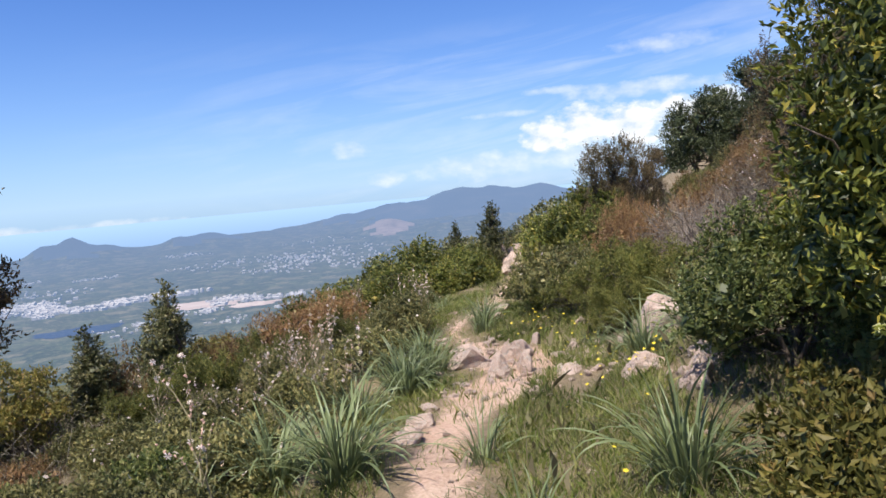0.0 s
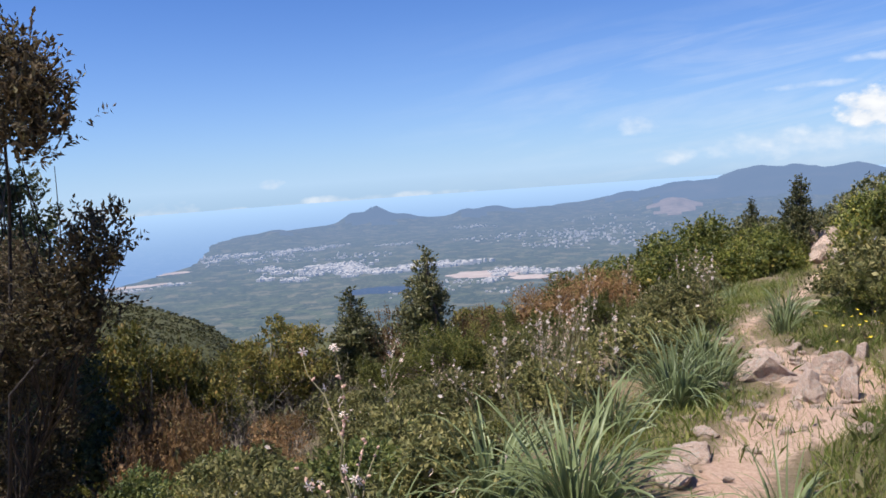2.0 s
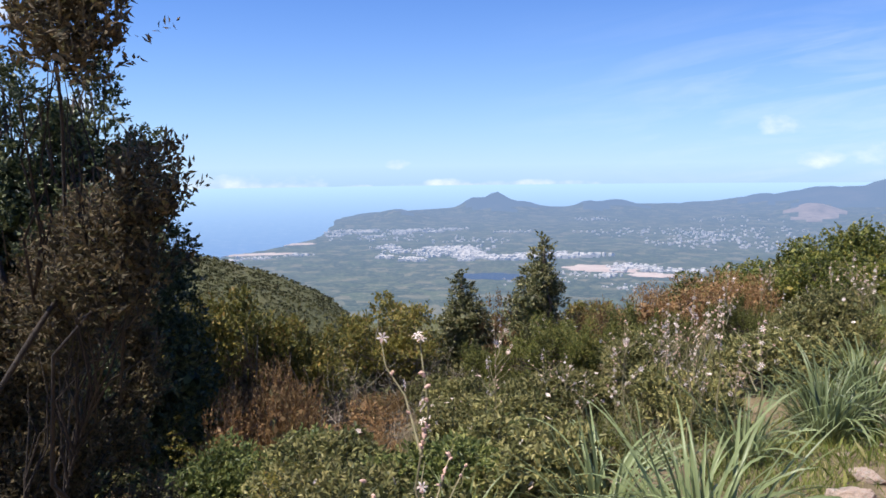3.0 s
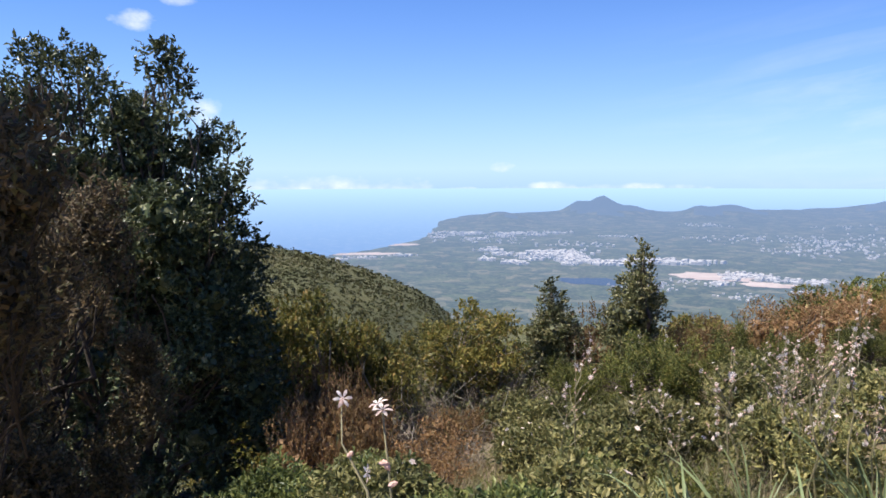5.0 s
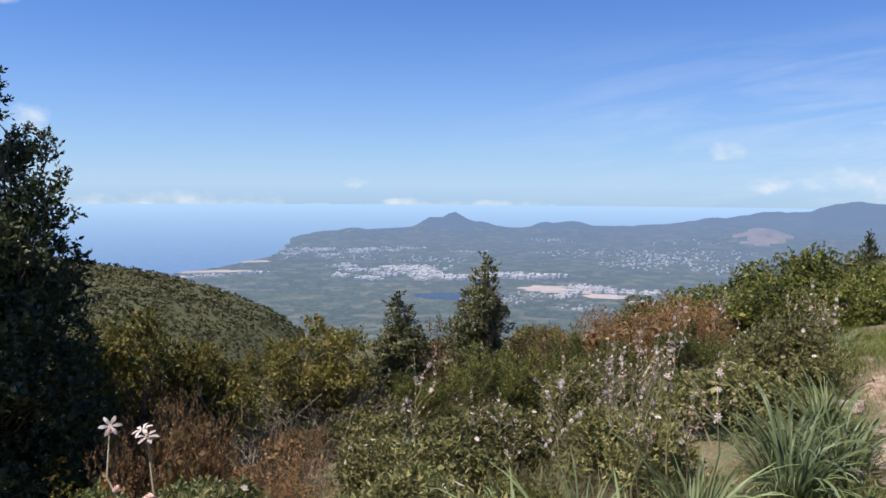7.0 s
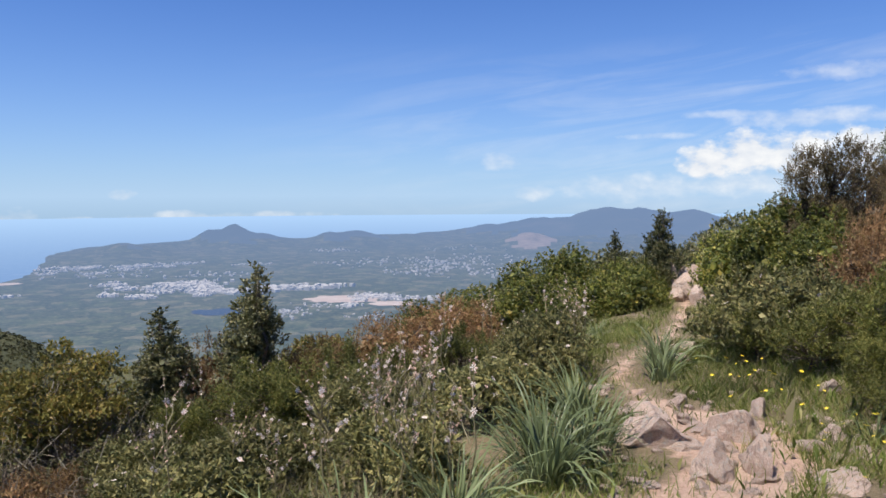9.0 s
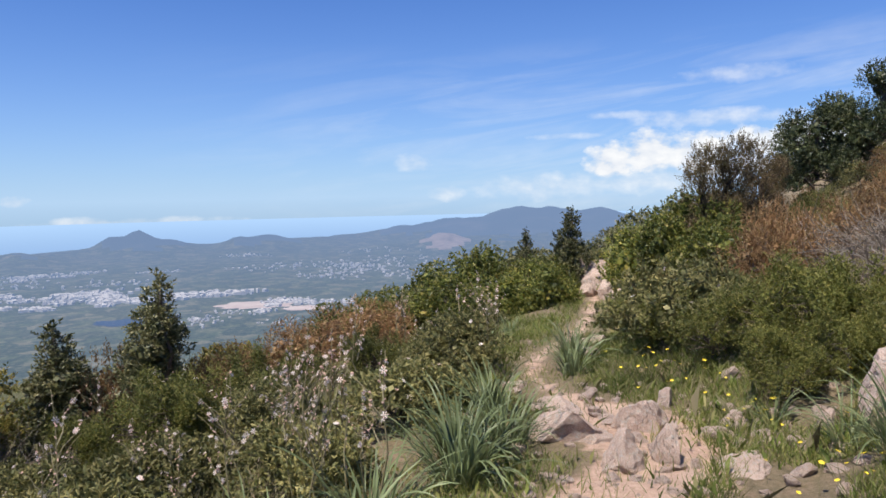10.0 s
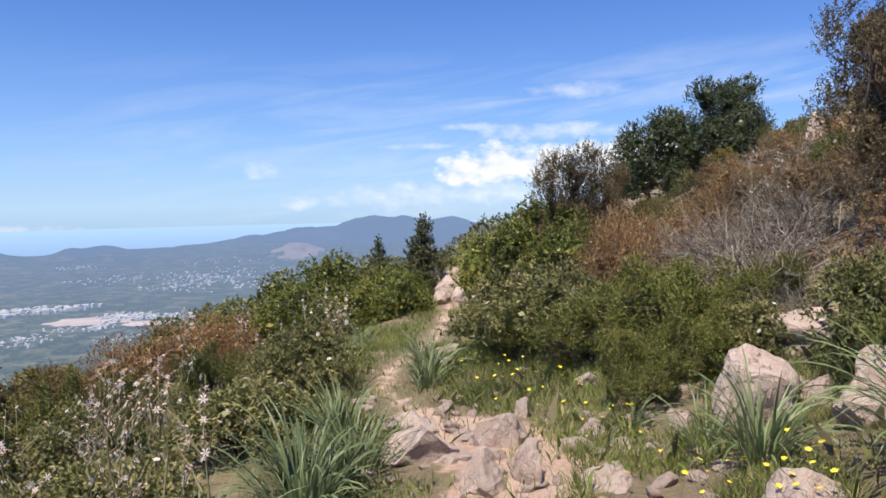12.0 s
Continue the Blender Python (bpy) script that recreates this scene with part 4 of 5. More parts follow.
cistus = [cistus_bush(50, 1.15, 0.62, 16, "grey-green rock rose bush dotted with white flowers"), cistus_bush(51, 1.0, 0.5, 8, "low rock rose bush with a few white flowers"), cistus_bush(52, 1.3, 0.75, 5, "rounded grey-green rock rose bush")]
place(cistus[0], -1.6, 7.6, 0.95, 0)
place(cistus[1], -2.4, 6.0, 0.95, 0)
place(cistus[2], 1.45, 10.35, 1.2, 0)
for kind, x, y, s, tn in ((0, -1.1, 8.7, 0.95, 80), (0, 1.95, 10.3, 0.8, 140), (0, 1.5, 11.4, 1.1, 60), (0, 1.9, 12.3, 1.0, 90), (2, 1.8, 9.6, 0.85, 300), (1, -2.9, 7.3, 1.1, 40), (1, -3.15, 7.95, 1.1, 80), (0, -2.75, 8.3, 0.9, 10), (0, -3.6, 7.7, 0.9, 200), (1, -1.7, 5.2, 1.0, 120), (2, -2.7, 4.7, 0.75, 30),
                          (1, -3.6, 5.6, 1.1, 60), (2, -0.7, 9.9, 0.85, 90), (0, -1.0, 11.2, 0.75, 170), (0, -4.5, 6.6, 0.9, 20), (1, -4.3, 8.8, 1.0, 70), (2, -2.2, 8.9, 0.8, 210),
                          (1, 2.6, 8.4, 0.8, 10), (2, 3.2, 7.6, 0.9, 100), (1, 3.6, 6.6, 1.1, 220), (2, -3.4, 3.8, 0.8, 200), (1, -4.4, 4.7, 0.9, 120), (2, -1.95, 4.1, 0.85, 250), (0, -2.0, 12.1, 0.8, 0), (1, -0.9, 13.6, 0.7, 60), (1, -0.5, 14.8, 0.7, 160)):
    again(cistus[kind], x, y, s, tn)

# dense evergreen bush between the strawberry tree and the bank
qb = np.random.default_rng(91)
place(plant("evergreen_bush", 92, clump(qb, 1.5, 1.25, 20, 0.18), LENTISK, 3600, 8, 0.10, 0.036, 0.016, [((0, 0, 0), (0.2, 0.1, 0.8), 0.02), ((0, 0, 0), (-0.3, 0.1, 0.8), 0.02), ((0, 0, 0), (0.1, -0.3, 0.7), 0.02)],
            "dense dark green bush beside the strawberry tree", "shrub", inner=0.4), 2.2, 4.75, 1.0)

# leafy green bushes along the lower edge of the meadow
leafy = plant("leafy_bush", 93, clump(qb, 1.1, 0.62, 16, 0.2), LENTISK, 1300, 8, 0.10, 0.046, 0.022, [((0, 0, 0), (0.2, 0.1, 0.4), 0.016), ((0, 0, 0), (-0.25, 0.1, 0.4), 0.015), ((0, 0, 0), (0.1, -0.25, 0.35), 0.014)],
              "low leafy bright green bush among the flowers", "shrub", "leafy bushes on the slope", inner=0.5)
place(leafy, -4.5, 5.5, 0.95)
for x, y, s, tn in ((-3.75, 5.9, 0.85, 60), (-2.95, 5.5, 0.6, 130), (-2.3, 5.2, 0.85, 200), (-5.0, 6.1, 0.8, 300), (-2.6, 6.6, 0.6, 20)):
    again(leafy, x, y, s, tn)

# ---- lower scrub that fills the slopes ----
fill = np.random.default_rng(77)


def small_shrub(seed, name, leaf, w, h, label, rise, leaf_len, leaf_w):
    """A lighter shrub for the masses of scrub; parked on the far slope until it is copied."""
    q = np.random.default_rng(seed)
    return plant(name, seed, clump(q, w, h, 12, 0.2), leaf, 400, 6, 0.12, leaf_len * 1.12, leaf_w * 1.25, [((0, 0, 0), (0.2, 0.1, h * 0.6), 0.02), ((0, 0, 0), (-0.2, 0.1, h * 0.6), 0.018)], label, "shrub", "scrub on the slope", rise=rise, inner=0.4)


pool = [small_shrub(61, "rock_rose", CISTUS, 1.2, 0.75, "rounded grey-green rock rose in the scrub", 0.5, 0.055, 0.022), small_shrub(62, "green_heath", HEATH, 1.2, 0.75, "soft green heath bush in the scrub", 1.2, 0.05, 0.015),
        small_shrub(63, "rust_heather", RUST, 1.5, 1.1, "rust-brown heather bush in the scrub", 1.0, 0.055, 0.017), small_shrub(64, "evergreen_shrub", YOUNG_OAK, 2.0, 1.5, "grey-green evergreen shrub on the slope", 0.6, 0.085, 0.04),
        small_shrub(65, "yellowing_shrub", YELLOW, 2.0, 1.5, "yellowing broad-leaved shrub on the slope", 0.6, 0.085, 0.04), small_shrub(66, "rock_rose", CISTUS, 1.0, 0.5, "low rock rose bush in the scrub", 0.5, 0.05, 0.02), brush]
for i, ob in enumerate(pool[:6]):
    place(ob, -8.5 - i * 0.8, 17.0 + (i % 3) * 1.1, 0.9)


def scrub(x0, x1, y0, y1, step, weights, smin, smax, clear):
    y = y0
    while y < y1:
        x = x0
        while x < x1:
            px, py = x + fill.normal() * step * 0.3, y + fill.normal() * step * 0.3
            d = px - path_x(py)
            if (d < -clear or d > clear + 0.7) and not (2.6 < px < 5.0 and 9.0 < py < 12.2) and math.hypot(px + 0.3, py - 2.5) > 2.2:
                k = fill.choice(len(pool), p=np.array(weights) / sum(weights))
                s = fill.uniform(smin, smax) * (0.55 if k in (3, 4) else 0.8 if k == 2 else 1)
                again(pool[k], px, py, s, fill.uniform(0, 360))
            x += step
        y += step


scrub(-12.5, -4.8, 8.5, 23.0, 1.45, (1.5, 1, 2.6, 1.4, 3.2, 1, 1.2), 0.85, 1.25, 1.6)
scrub(-5.2, -1.5, 3.4, 13.5, 0.86, (2.3, 1.4, 0.9, 0.15, 0.1, 2.2, 3.0), 0.28, 0.58, 1.3)
scrub(-6.5, -2.8, 1.0, 7.5, 1.2, (2, 0.6, 1, 0, 0.6, 3, 1), 0.4, 0.6, 2.2)
scrub(2.9, 12.5, 5.6, 24.0, 1.28, (2.2, 1.0, 2.0, 1.2, 0.3, 1.8, 2.2), 0.6, 0.95, 1.5)
scrub(5.0, 12.0, 13.0, 23.0, 1.7, (1.5, 1, 2.5, 0.8, 0.2, 1.5, 2.0), 0.6, 0.9, 1.5)
scrub(-14.5, -6.8, 2.0, 8.5, 1.7, (2, 1, 2, 2, 2, 1, 1), 0.8, 1.2, 3)


# ---- scrub canopy on the far side of the gully ----
def far_scrub(count):
    q = np.random.default_rng(9)
    pos = []
    while len(pos) < count:
        a, d = q.uniform(-78, -30), 26 + 235 * q.random() ** 0.75
        x, y = polar(a, d)
        z = height(x, y)
        if z > -84:
            pos.append((x, y, z, d))
    p = np.array(pos)
    per = 7
    n = count * per
    size = (0.3 + 0.0015 * p[:, 3]) * q.uniform(0.5, 1.5, count)
    u = unit(q.normal(size=(n, 3)))
    u[:, 2] = np.abs(u[:, 2])
    sz = np.repeat(size, per)[:, None]
    c = np.repeat(p[:, :3], per, 0) + u * sz * np.array([1.0, 1.0, 0.75]) * q.uniform(0.6, 1.0, (n, 1))
    a = unit(u * 0.4 + q.normal(size=(n, 3)) * 0.6)
    a = unit(a - u * (a * u).sum(1, keepdims=True) * 0.8)
    s = unit(np.cross(a, u + q.normal(size=(n, 3)) * 0.3))
    L = sz * 0.42
    verts = np.stack([c - a * L, c + s * L * 0.8, c + a * L, c - s * L * 0.8], 1).reshape(-1, 3)
    return tagged(flat("scrub_canopy", verts, np.arange(4 * n).reshape(-1, 4), FAR_SCRUB), "dense olive green scrub covering the opposite hillside", "scrub", kind="stuff")


FAR_SCRUB = leaf_mat("far scrub", [(0.0, (0.05, 0.055, 0.018)), (0.5, (0.078, 0.078, 0.026)), (0.85, (0.10, 0.092, 0.034)), (1.0, (0.12, 0.092, 0.042))], 0.9, 0.15, patch=0.04)
far_scrub(22000)


# ---- rocks ----
def rock_mesh(seed, cuts=13, rough=0.14, detail=4):
    q = np.random.default_rng(seed)
    bm = bmesh.new()
    bmesh.ops.create_icosphere(bm, subdivisions=detail, radius=1.0)
    planes = [(Vector(unit(q.normal(size=3))), q.uniform(0.42, 0.8)) for _ in range(cuts)]
    for v in bm.verts:
        for n, d in planes:
            k = v.co.dot(n) - d
            if k > 0:
                v.co -= n * k * 0.97
        o = v.co.copy()
        v.co += o.normalized() * (rough * noise.fractal(o * 1.6 + Vector((seed, 0, 0)), 1.0, 2.0, 4) + 0.045 * noise.noise(o * 7) + 0.022 * noise.noise(o * 17))
    me = bpy.data.meshes.new("rock")
    bm.to_mesh(me)
    bm.free()
    me.materials.append(ROCK)
    me.polygons.foreach_set("use_smooth", [True] * len(me.polygons))
    me.set_sharp_from_angle(angle=radians(18))
    return me


ROCKS = [rock_mesh(100 + i) for i in range(7)]
STONES = [rock_mesh(120 + i, detail=2) for i in range(7)]


def rock(kind, x, y, sx, sy, sz, turn, label, up=0.35, name="rock", group="", tilt=0):
    ob = new(name, (STONES if "stone" in name else ROCKS)[kind % 7])
    ob.matrix_basis = Matrix.LocRotScale((x, y, near_height(x, y) + sz * up), Euler((radians(tilt), radians(tilt * 0.5), radians(turn))), (sx, sy, sz))
    return tagged(ob, label, "rock", group)


rock(4, 2.08, 7.45, 0.29, 0.26, 0.38, 50, "large pink granite boulder on the bank", 0.5, "boulder", tilt=-10)
rock(1, 2.42, 7.35, 0.13, 0.12, 0.16, 60, "small pale rock beside the boulder")
rock(2, 2.32, 6.8, 0.2, 0.2, 0.22, 10, "grey pink rock on the bank under the grass")
rock(3, 2.66, 7.0, 0.2, 0.18, 0.24, 130, "grey rock on the bank behind the grass clump")
rock(4, 3.0, 8.35, 0.42, 0.3, 0.24, 0, "broad grey outcrop among the scrub", 0.3)
rock(5, 3.45, 8.6, 0.3, 0.26, 0.22, 80, "grey outcrop among the scrub", 0.3)
rock(6, 2.0, 6.0, 0.22, 0.16, 0.07, 30, "flat pink slab at the foot of the bank", 0.3)
for k, x, y, sx, sy, sz, tn in ((0, 0.12, 7.8, 0.36, 0.3, 0.27, 30), (1, 0.6, 7.95, 0.22, 0.19, 0.24, 10), (2, 0.38, 7.15, 0.2, 0.17, 0.19, 70), (3, 0.66, 7.25, 0.11, 0.2, 0.24, 20), (4, 0.28, 7.7, 0.2, 0.14, 0.09, 100),
                                (5, 0.92, 8.5, 0.09, 0.14, 0.16, 0), (6, 0.62, 10.7, 0.2, 0.3, 0.14, 20), (0, 0.72, 11.4, 0.18, 0.22, 0.15, 80), (1, 1.05, 7.75, 0.14, 0.1, 0.08, 0), (2, 1.25, 7.95, 0.16, 0.12, 0.09, 50), (3, 1.1, 7.1, 0.18, 0.3, 0.06, 160),
                                (4, -0.42, 5.35, 0.17, 0.14, 0.12, 0), (5, -0.35, 5.75, 0.2, 0.16, 0.1, 40), (6, -0.3, 6.2, 0.15, 0.13, 0.08, 90), (0, 1.55, 8.9, 0.18, 0.14, 0.12, 10), (1, 1.75, 7.7, 0.12, 0.1, 0.12, 70), (2, 0.1, 8.5, 0.3, 0.22, 0.08, 110), (3, 1.66, 5.1, 0.2, 0.16, 0.18, 20), (4, 1.55, 6.1, 0.26, 0.2, 0.2, 60), (5, 1.95, 5.6, 0.2, 0.2, 0.3, 0)):
    rock(k, x, y, sx, sy, sz, tn, "weathered pink granite rock bedded in the path edge", 0.1, group="rocks along the path")
# outcrop where the path leaves over the crest
for k, x, y, s, h in ((1, 1.5, 17.6, 0.26, 0.4), (3, 1.75, 18.1, 0.34, 0.5), (5, 1.62, 16.7, 0.22, 0.26), (0, 1.95, 17.3, 0.28, 0.34), (2, 1.3, 18.1, 0.26, 0.45), (4, 1.5, 18.4, 0.36, 0.48), (6, 1.85, 16.4, 0.2, 0.2), (3, 1.35, 17.2, 0.2, 0.2), (5, 2.1, 17.9, 0.3, 0.36), (1, 2.05, 16.9, 0.2, 0.24)):
    rock(k, x, y, s, s * 0.8, h, x * 90, "pale rock of the outcrop at the end of the path", 0.5, "outcrop_rock", "outcrop at the crest")
for k, x, y, sx, sz, up in ((2, 9.7, 18.4, 0.34, 0.5, 0.5), (5, 9.45, 18.2, 0.3, 0.34, 0.5), (1, 9.95, 18.6, 0.32, 0.4, 0.5)):
    rock(k, x, y, sx, sx * 0.8, sz, k * 70, "reddish crag rock standing out of the upper slope", up, "crag_rock", "crag on the upper slope")
# flat stones bedded in the steep stretch of the path
fs = np.random.default_rng(16)
for _ in range(115):
    y = fs.uniform(6.3, 9.3)
    x = path_x(y) + 0.08 + fs.normal() * 0.42
    s = fs.uniform(0.028, 0.10) * (1 if fs.random() < 0.6 else 0.6)
    rock(int(fs.integers(7)), x, y, s * fs.uniform(0.9, 1.6), s, s * fs.uniform(0.5, 0.95), fs.uniform(0, 360), "flat pink stone bedded in the path", 0.15, "bedded_stone", "stones bedded in the path")
# small stones on the bank
sb = np.random.default_rng(6)
for _ in range(75):
    y = sb.uniform(3.2, 10.5)
    x = path_x(y) + sb.uniform(0.4, 2.2)
    s = sb.uniform(0.012, 0.055) * (1.0 if sb.random() < 0.85 else 1.7)
    rock(int(sb.integers(7)), x, y, s * sb.uniform(0.8, 1.5), s, s * 0.75, sb.uniform(0, 360), "small pale stone in the grass of the bank", 0.3, "stone", "stones on the bank")
# broken stones at the foot of the bank
sf = np.random.default_rng(26)
for _ in range(26):
    y = sf.uniform(6.9, 8.5)
    x = path_x(y) + 0.75 + abs(sf.normal()) * 0.4
    s = sf.uniform(0.03, 0.085)
    rock(int(sf.integers(7)), x, y, s * sf.uniform(0.9, 1.6), s, s * 0.7, sf.uniform(0, 360), "broken pink stone at the foot of the bank", 0.25, "stone", "stones on the bank")
# loose stones
st = np.random.default_rng(3)
for _ in range(140):
    y = st.uniform(3.5, 12.5)
    x = path_x(y) + st.normal() * (0.35 if st.random() < 0.7 else 0.9)
    s = st.uniform(0.01, 0.035) * (1.4 if 6.5 < y < 9 else 1)
    rock(int(st.integers(7)), x, y, s * st.uniform(0.8, 1.5), s, s * 0.7, st.uniform(0, 360), "loose pink stone lying on the path", 0.3, "stone", "loose stones on the path")


# ---- asphodel clumps: long strap leaves ----
def blade_mesh(length, width, bend, twist, mat, name):
    verts, faces = [], []
    n = 9
    x = z = 0.0
    ang = radians(82)
    for i in range(n + 1):
        k = i / n
        w = width * (1 - k) ** 0.55 * (0.7 + 0.6 * min(1, 3 * k)) * 0.5 + 0.0006
        tw = twist * k
        keel = w * 0.45
        verts += [(x, -w * math.cos(tw), z - w * math.sin(tw)), (x + keel * math.sin(ang), 0, z - keel * math.cos(ang)), (x, w * math.cos(tw), z + w * math.sin(tw))]
        x += length / n * math.cos(ang)
        z += length / n * math.sin(ang)
        ang -= bend / n * (0.4 + 1.3 * k)
    for i in range(n):
        for j in range(2):
            a = 3 * i + j
            faces.append((a, a + 1, a + 4, a + 3))
    me = bpy.data.meshes.new(name)
    me.from_pydata(verts, [], faces)
    me.materials.append(mat)
    me.polygons.foreach_set("use_smooth", [True] * len(me.polygons))
    return me


q = np.random.default_rng(15)
BLADES = [blade_mesh(q.uniform(0.42, 0.74), q.uniform(0.009, 0.016), q.uniform(0.5, 2.7), q.uniform(-0.8, 0.8), BLUE_LEAF, "leaf") for _ in range(14)]


def asphodel_clump(seed, x, y, size, count, spread=0.1):
    q = np.random.default_rng(seed)
    root = tagged(new("asphodel_clump"), "large clump of grey-green strap-shaped asphodel leaves", "plant", "asphodel clumps")
    for _ in range(int(count * 1.3)):
        ob = new("leaf", BLADES[q.integers(len(BLADES))])
        ob.parent = root
        a = q.uniform(0, 6.28)
        k = spread * math.sqrt(q.random())
        tilt = q.normal(0.22, 0.22)
        s = q.uniform(0.6, 1.15)
        ob.matrix_basis = Matrix.LocRotScale((k * math.cos(a), k * math.sin(a), 0), Euler((0, tilt, a + q.normal() * 0.5)), (s, s, s))
    return place(root, x, y, size, q.uniform(0, 360), 0.02)


for i, (x, y, s, c) in enumerate(((-0.85, 4.75, 1.25, 120), (-1.35, 5.0, 1.15, 90), (-0.55, 7.1, 1.15, 100), (0.12, 4.75, 0.75, 55), (1.15, 3.75, 1.15, 110), (0.3, 3.55, 0.75, 50), (1.75, 6.75, 0.95, 90), (2.75, 7.35, 0.9, 70), (2.15, 6.0, 1.25, 110),
                                  (-0.28, 7.65, 0.95, 70), (-0.62, 7.75, 0.95, 80), (1.72, 7.3, 0.8, 50), (0.36, 9.75, 0.95, 60), (-0.4, 8.5, 0.9, 60), (0.42, 10.35, 0.85, 60), (-0.45, 11.9, 0.7, 45), (-0.2, 12.8, 0.65, 45), (0.45, 11.1, 0.7, 40), (-0.95, 6.4, 0.95, 70), (-3.4, 8.6, 0.7, 40), (-4.0, 5.9, 0.6, 40), (-5.1, 4.2, 0.8, 50), (1.5, 7.9, 0.6, 35), (-1.5, 6.3, 0.7, 40), (1.62, 9.4, 0.6, 35), (-1.85, 4.5, 0.85, 50), (-4.0, 3.9, 0.6, 36))):
    asphodel_clump(200 + i, x, y, s, c)


# ---- asphodel flower spikes ----
def ball(rad, squash, mat, name):
    bm = bmesh.new()
    bmesh.ops.create_icosphere(bm, subdivisions=1, radius=rad)
    for v in bm.verts:
        v.co.z *= squash
    me = bpy.data.meshes.new(name)
    bm.to_mesh(me)
    bm.free()
    me.materials.append(mat)
    return me


BUD_MESH = ball(0.0062, 2.0, BUD, "bud")


def spike(seed, h, branches, flowers, share=0.34):
    q = np.random.default_rng(seed)
    root = tagged(new("asphodel"), "tall branched asphodel with white star flowers and pinkish buds", "flower", "flowering asphodels")
    top = (q.normal() * 0.05, q.normal() * 0.05, h)
    arms = [limb(q, (0, 0, 0), top, 0.008, 0.03, 6)]
    for _ in range(branches):
        k = q.uniform(0.5, 0.78)
        a = q.uniform(0, 6.28)
        s = (top[0] * k, top[1] * k, h * k)
        ln = h * q.uniform(0.16, 0.3)
        arms.append(limb(q, s, (s[0] + math.cos(a) * ln * 0.75, s[1] + math.sin(a) * ln * 0.75, s[2] + ln * 0.9), 0.005, 0.06, 4))
    for i, arm in enumerate(arms):
        v, f = tubes([arm], 5)
        part("side_stem" if i else "stem", v, f, STALK, root, smooth=True)
    for i in range(flowers):
        line = arms[0] if q.random() < 0.22 else arms[q.integers(len(arms))]
        lo = 0.62 if line is arms[0] else 0.3
        k = q.uniform(lo, 1.0) * (len(line) - 1)
        j = min(int(k), len(line) - 2)
        p = Vector(line[j][0]).lerp(Vector(line[j + 1][0]), k - j)
        way = Vector((q.normal(), q.normal(), q.normal() * 0.5 + 0.75)).normalized()
        white = q.random() < share
        ob = new("flower" if white else "bud", STAR_FLOWER if white else BUD_MESH)
        ob.parent = root
        s = q.uniform(0.75, 1.15) * (0.95 if white else 0.85)
        ob.matrix_basis = Matrix.LocRotScale(p + way * (0.018 if white else 0.006), way.to_track_quat("Z", "Y"), (s, s, s))
    return root


SPIKES = [spike(300 + i, 0.9 + 0.08 * i, 4 + i % 3, 27, 0.45) for i in range(4)]
NEAR_SPIKE = spike(324, 1.3, 5, 58, 0.3)
place(NEAR_SPIKE, -1.17, 3.2, 0.975, 10)
spots = []
sp = np.random.default_rng(12)
for x, y, n, sc in ((-1.3, 6.6, 5, 0.25), (-1.65, 7.4, 9, 0.4), (-2.0, 8.4, 9, 0.45), (-3.9, 10.3, 6, 0.3), (-0.9, 10.5, 4, 0.4), (-0.25, 9.8, 2, 0.15), (-1.4, 12.0, 3, 0.6), (3.6, 13.2, 4, 0.5), (4.8, 11.9, 4, 0.5), (6.6, 14.2, 5, 0.8), (5.6, 9.8, 4, 0.5), (-2.7, 6.9, 3, 0.3)):
    for _ in range(n):
        spots.append((x + sp.normal() * sc, y + sp.normal() * sc, sp.uniform(0.75, 1.12), sp.uniform(0, 360)))
for i, (x, y, s, tn) in enumerate(spots):
    if i < 4:
        place(SPIKES[i], x, y, s, tn)
    else:
        again(SPIKES[i % 4], x, y, s, tn)

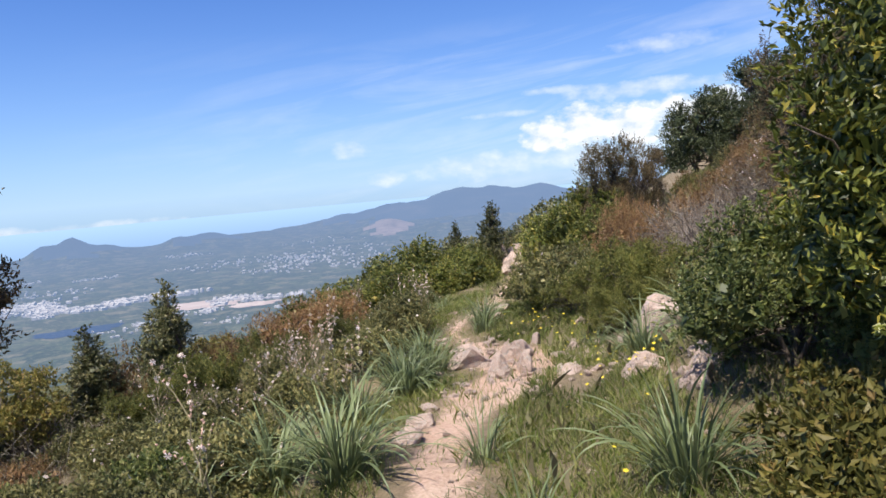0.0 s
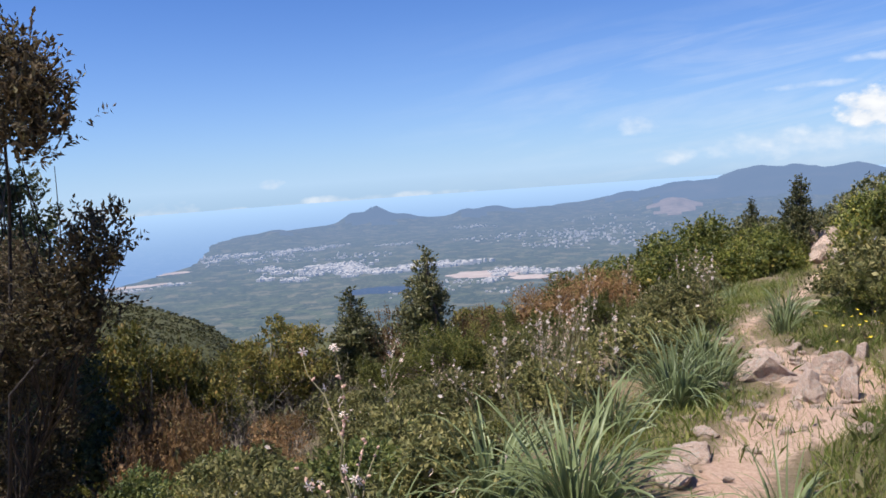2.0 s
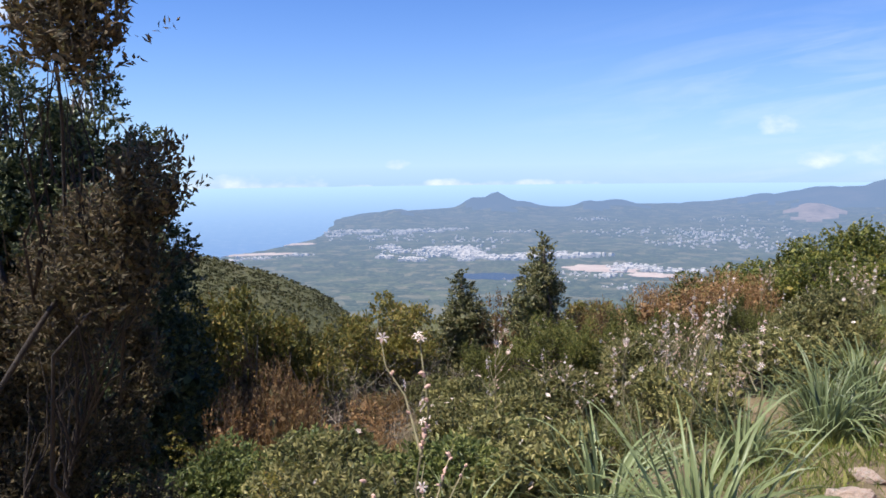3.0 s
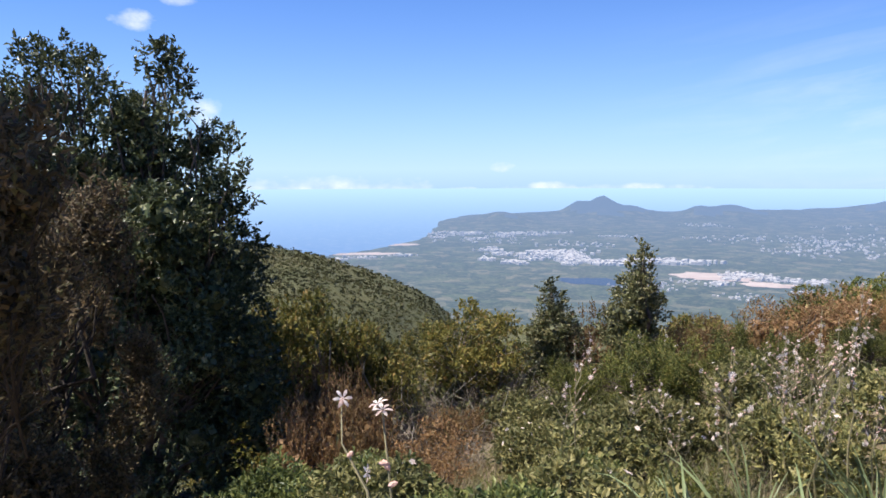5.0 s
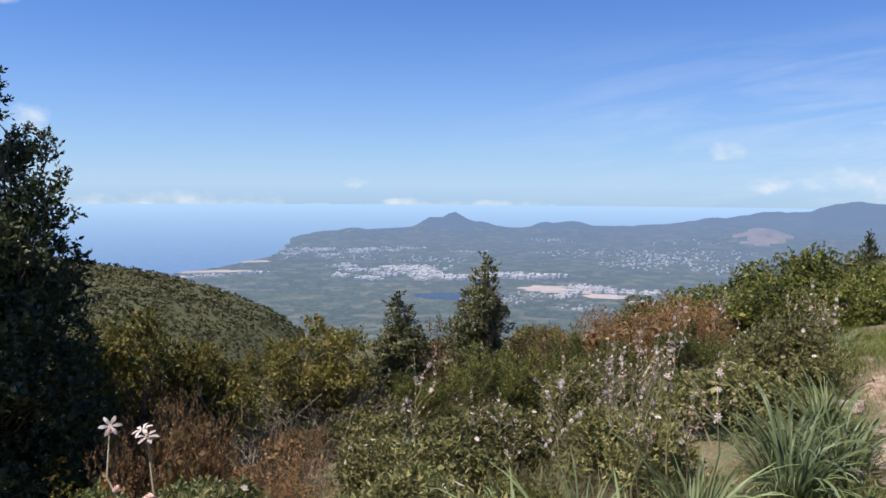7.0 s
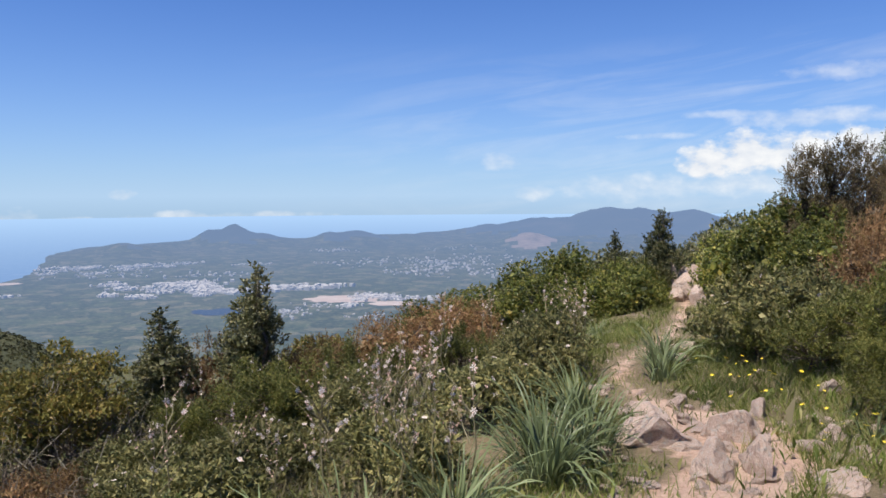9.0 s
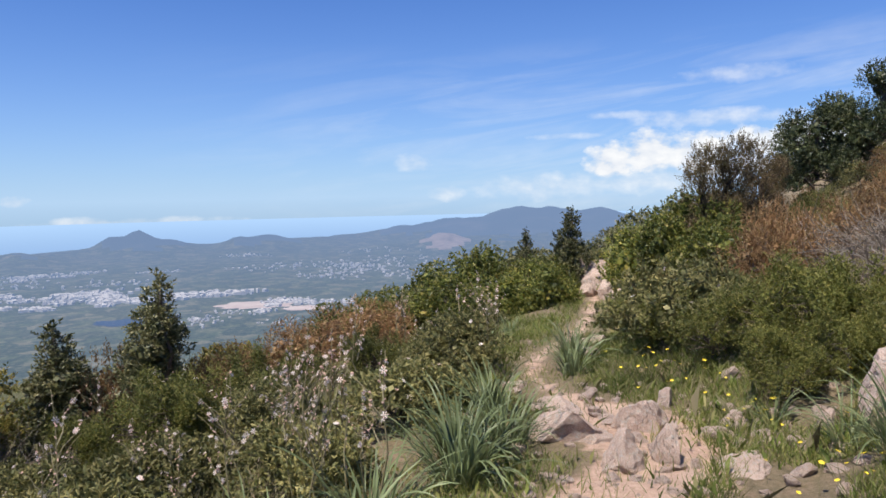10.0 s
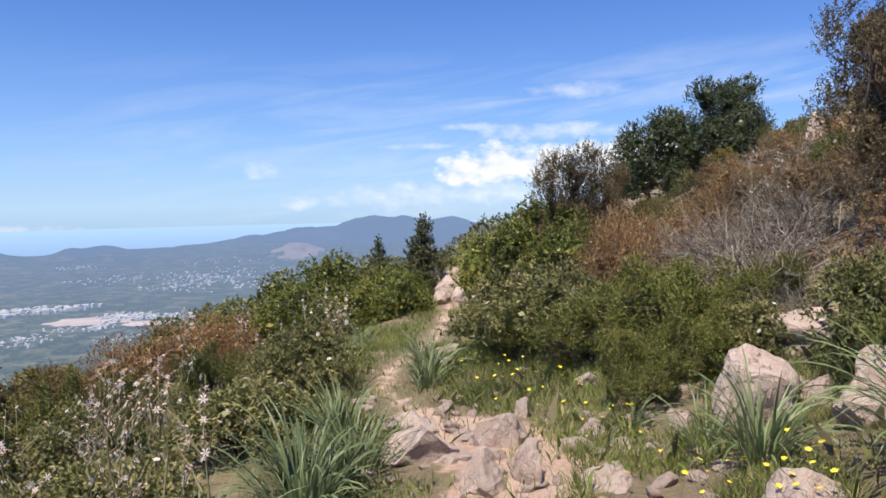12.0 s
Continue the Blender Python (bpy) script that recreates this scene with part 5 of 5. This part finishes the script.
# ---- small yellow flowers beside the path ----
yf = np.random.default_rng(8)
yellow = tagged(new("yellow_daisy"), "small yellow daisy with thin green stem", "flower", "yellow daisies by the path")
v, f = tubes([limb(yf, (0, 0, 0), (0.01, 0, 0.16), 0.002, 0.05, 4)], 4)
part("stem", v, f, STALK, yellow)
head = new("flower_head", YELLOW_FLOWER)
head.parent = yellow
head.matrix_basis = pose(0.01, 0, 0.16, 20, 0, 0)
place(yellow, 1.55, 6.4, 1.0)
for x, y, n, sc in ((1.5, 6.35, 18, 0.2), (1.75, 6.2, 12, 0.2), (1.35, 8.2, 16, 0.3), (1.1, 9.3, 22, 0.35), (1.55, 7.5, 8, 0.25), (0.95, 10.2, 10, 0.25), (1.2, 5.4, 6, 0.3), (0.9, 4.2, 5, 0.3)):
    for _ in range(n):
        again(yellow, x + yf.normal() * sc, y + yf.normal() * sc, yf.uniform(0.7, 1.4), yf.uniform(0, 360))


# ---- grass ----
def grass(name, boxes, label, mat, low, high, seed):
    q = np.random.default_rng(seed)
    pts = []
    for x0, x1, y0, y1, count in boxes:
        for _ in range(count):
            y = q.uniform(y0, y1)
            x = path_x(y) + q.uniform(x0, x1)
            if noise.noise((x * 1.4, y * 1.4, 7)) > -0.15 + 0.3 * q.random() - 0.25:
                pts.append((x, y, near_height(x, y) - 0.01))
    p = np.array(pts)
    n = len(p)
    L = q.uniform(low, high, (n, 1))
    a = unit(q.normal(size=(n, 3)) * np.array([0.45, 0.45, 0.1]) + np.array([0, 0, 1]))
    s = unit(np.cross(a, q.normal(size=(n, 3)))) * 0.0028
    bendv = unit(q.normal(size=(n, 3)) * np.array([1, 1, 0.01])) * L * 0.3
    verts = np.stack([p - s, p + s, p + a * L * 0.6 + s * 0.7, p + a * L + bendv, p + a * L * 0.6 - s * 0.7], 1).reshape(-1, 3)
    i = np.arange(n)[:, None] * 5
    return tagged(flat(name, verts, i + np.arange(5)[None, :], mat), label, "grass", kind="stuff")


grass("grass", ((0.38, 1.7, 3.0, 13.5, 40000), (-1.3, -0.4, 3.5, 14, 16000), (0.9, 3.5, 2.2, 11, 22000), (1.2, 2.6, 7.0, 9.6, 6000), (-5, -1.0, 3.0, 9, 18000), (-0.5, 0.6, 3.5, 16, 4500), (-2.4, -0.2, 9.5, 18.5, 16000), (0.2, 1.2, 9.0, 17.0, 7000)), "short green and straw-coloured grass beside the path", GRASS, 0.04, 0.15, 4)
grass("dry_grass", ((-6.2, -1.8, 4.0, 10.5, 17000), (-5.0, -2.8, 2.8, 5.0, 4000), (0.5, 2.4, 3.0, 10.0, 2600)), "dry straw-coloured grass among the low shrubs", STRAW, 0.10, 0.30, 14)
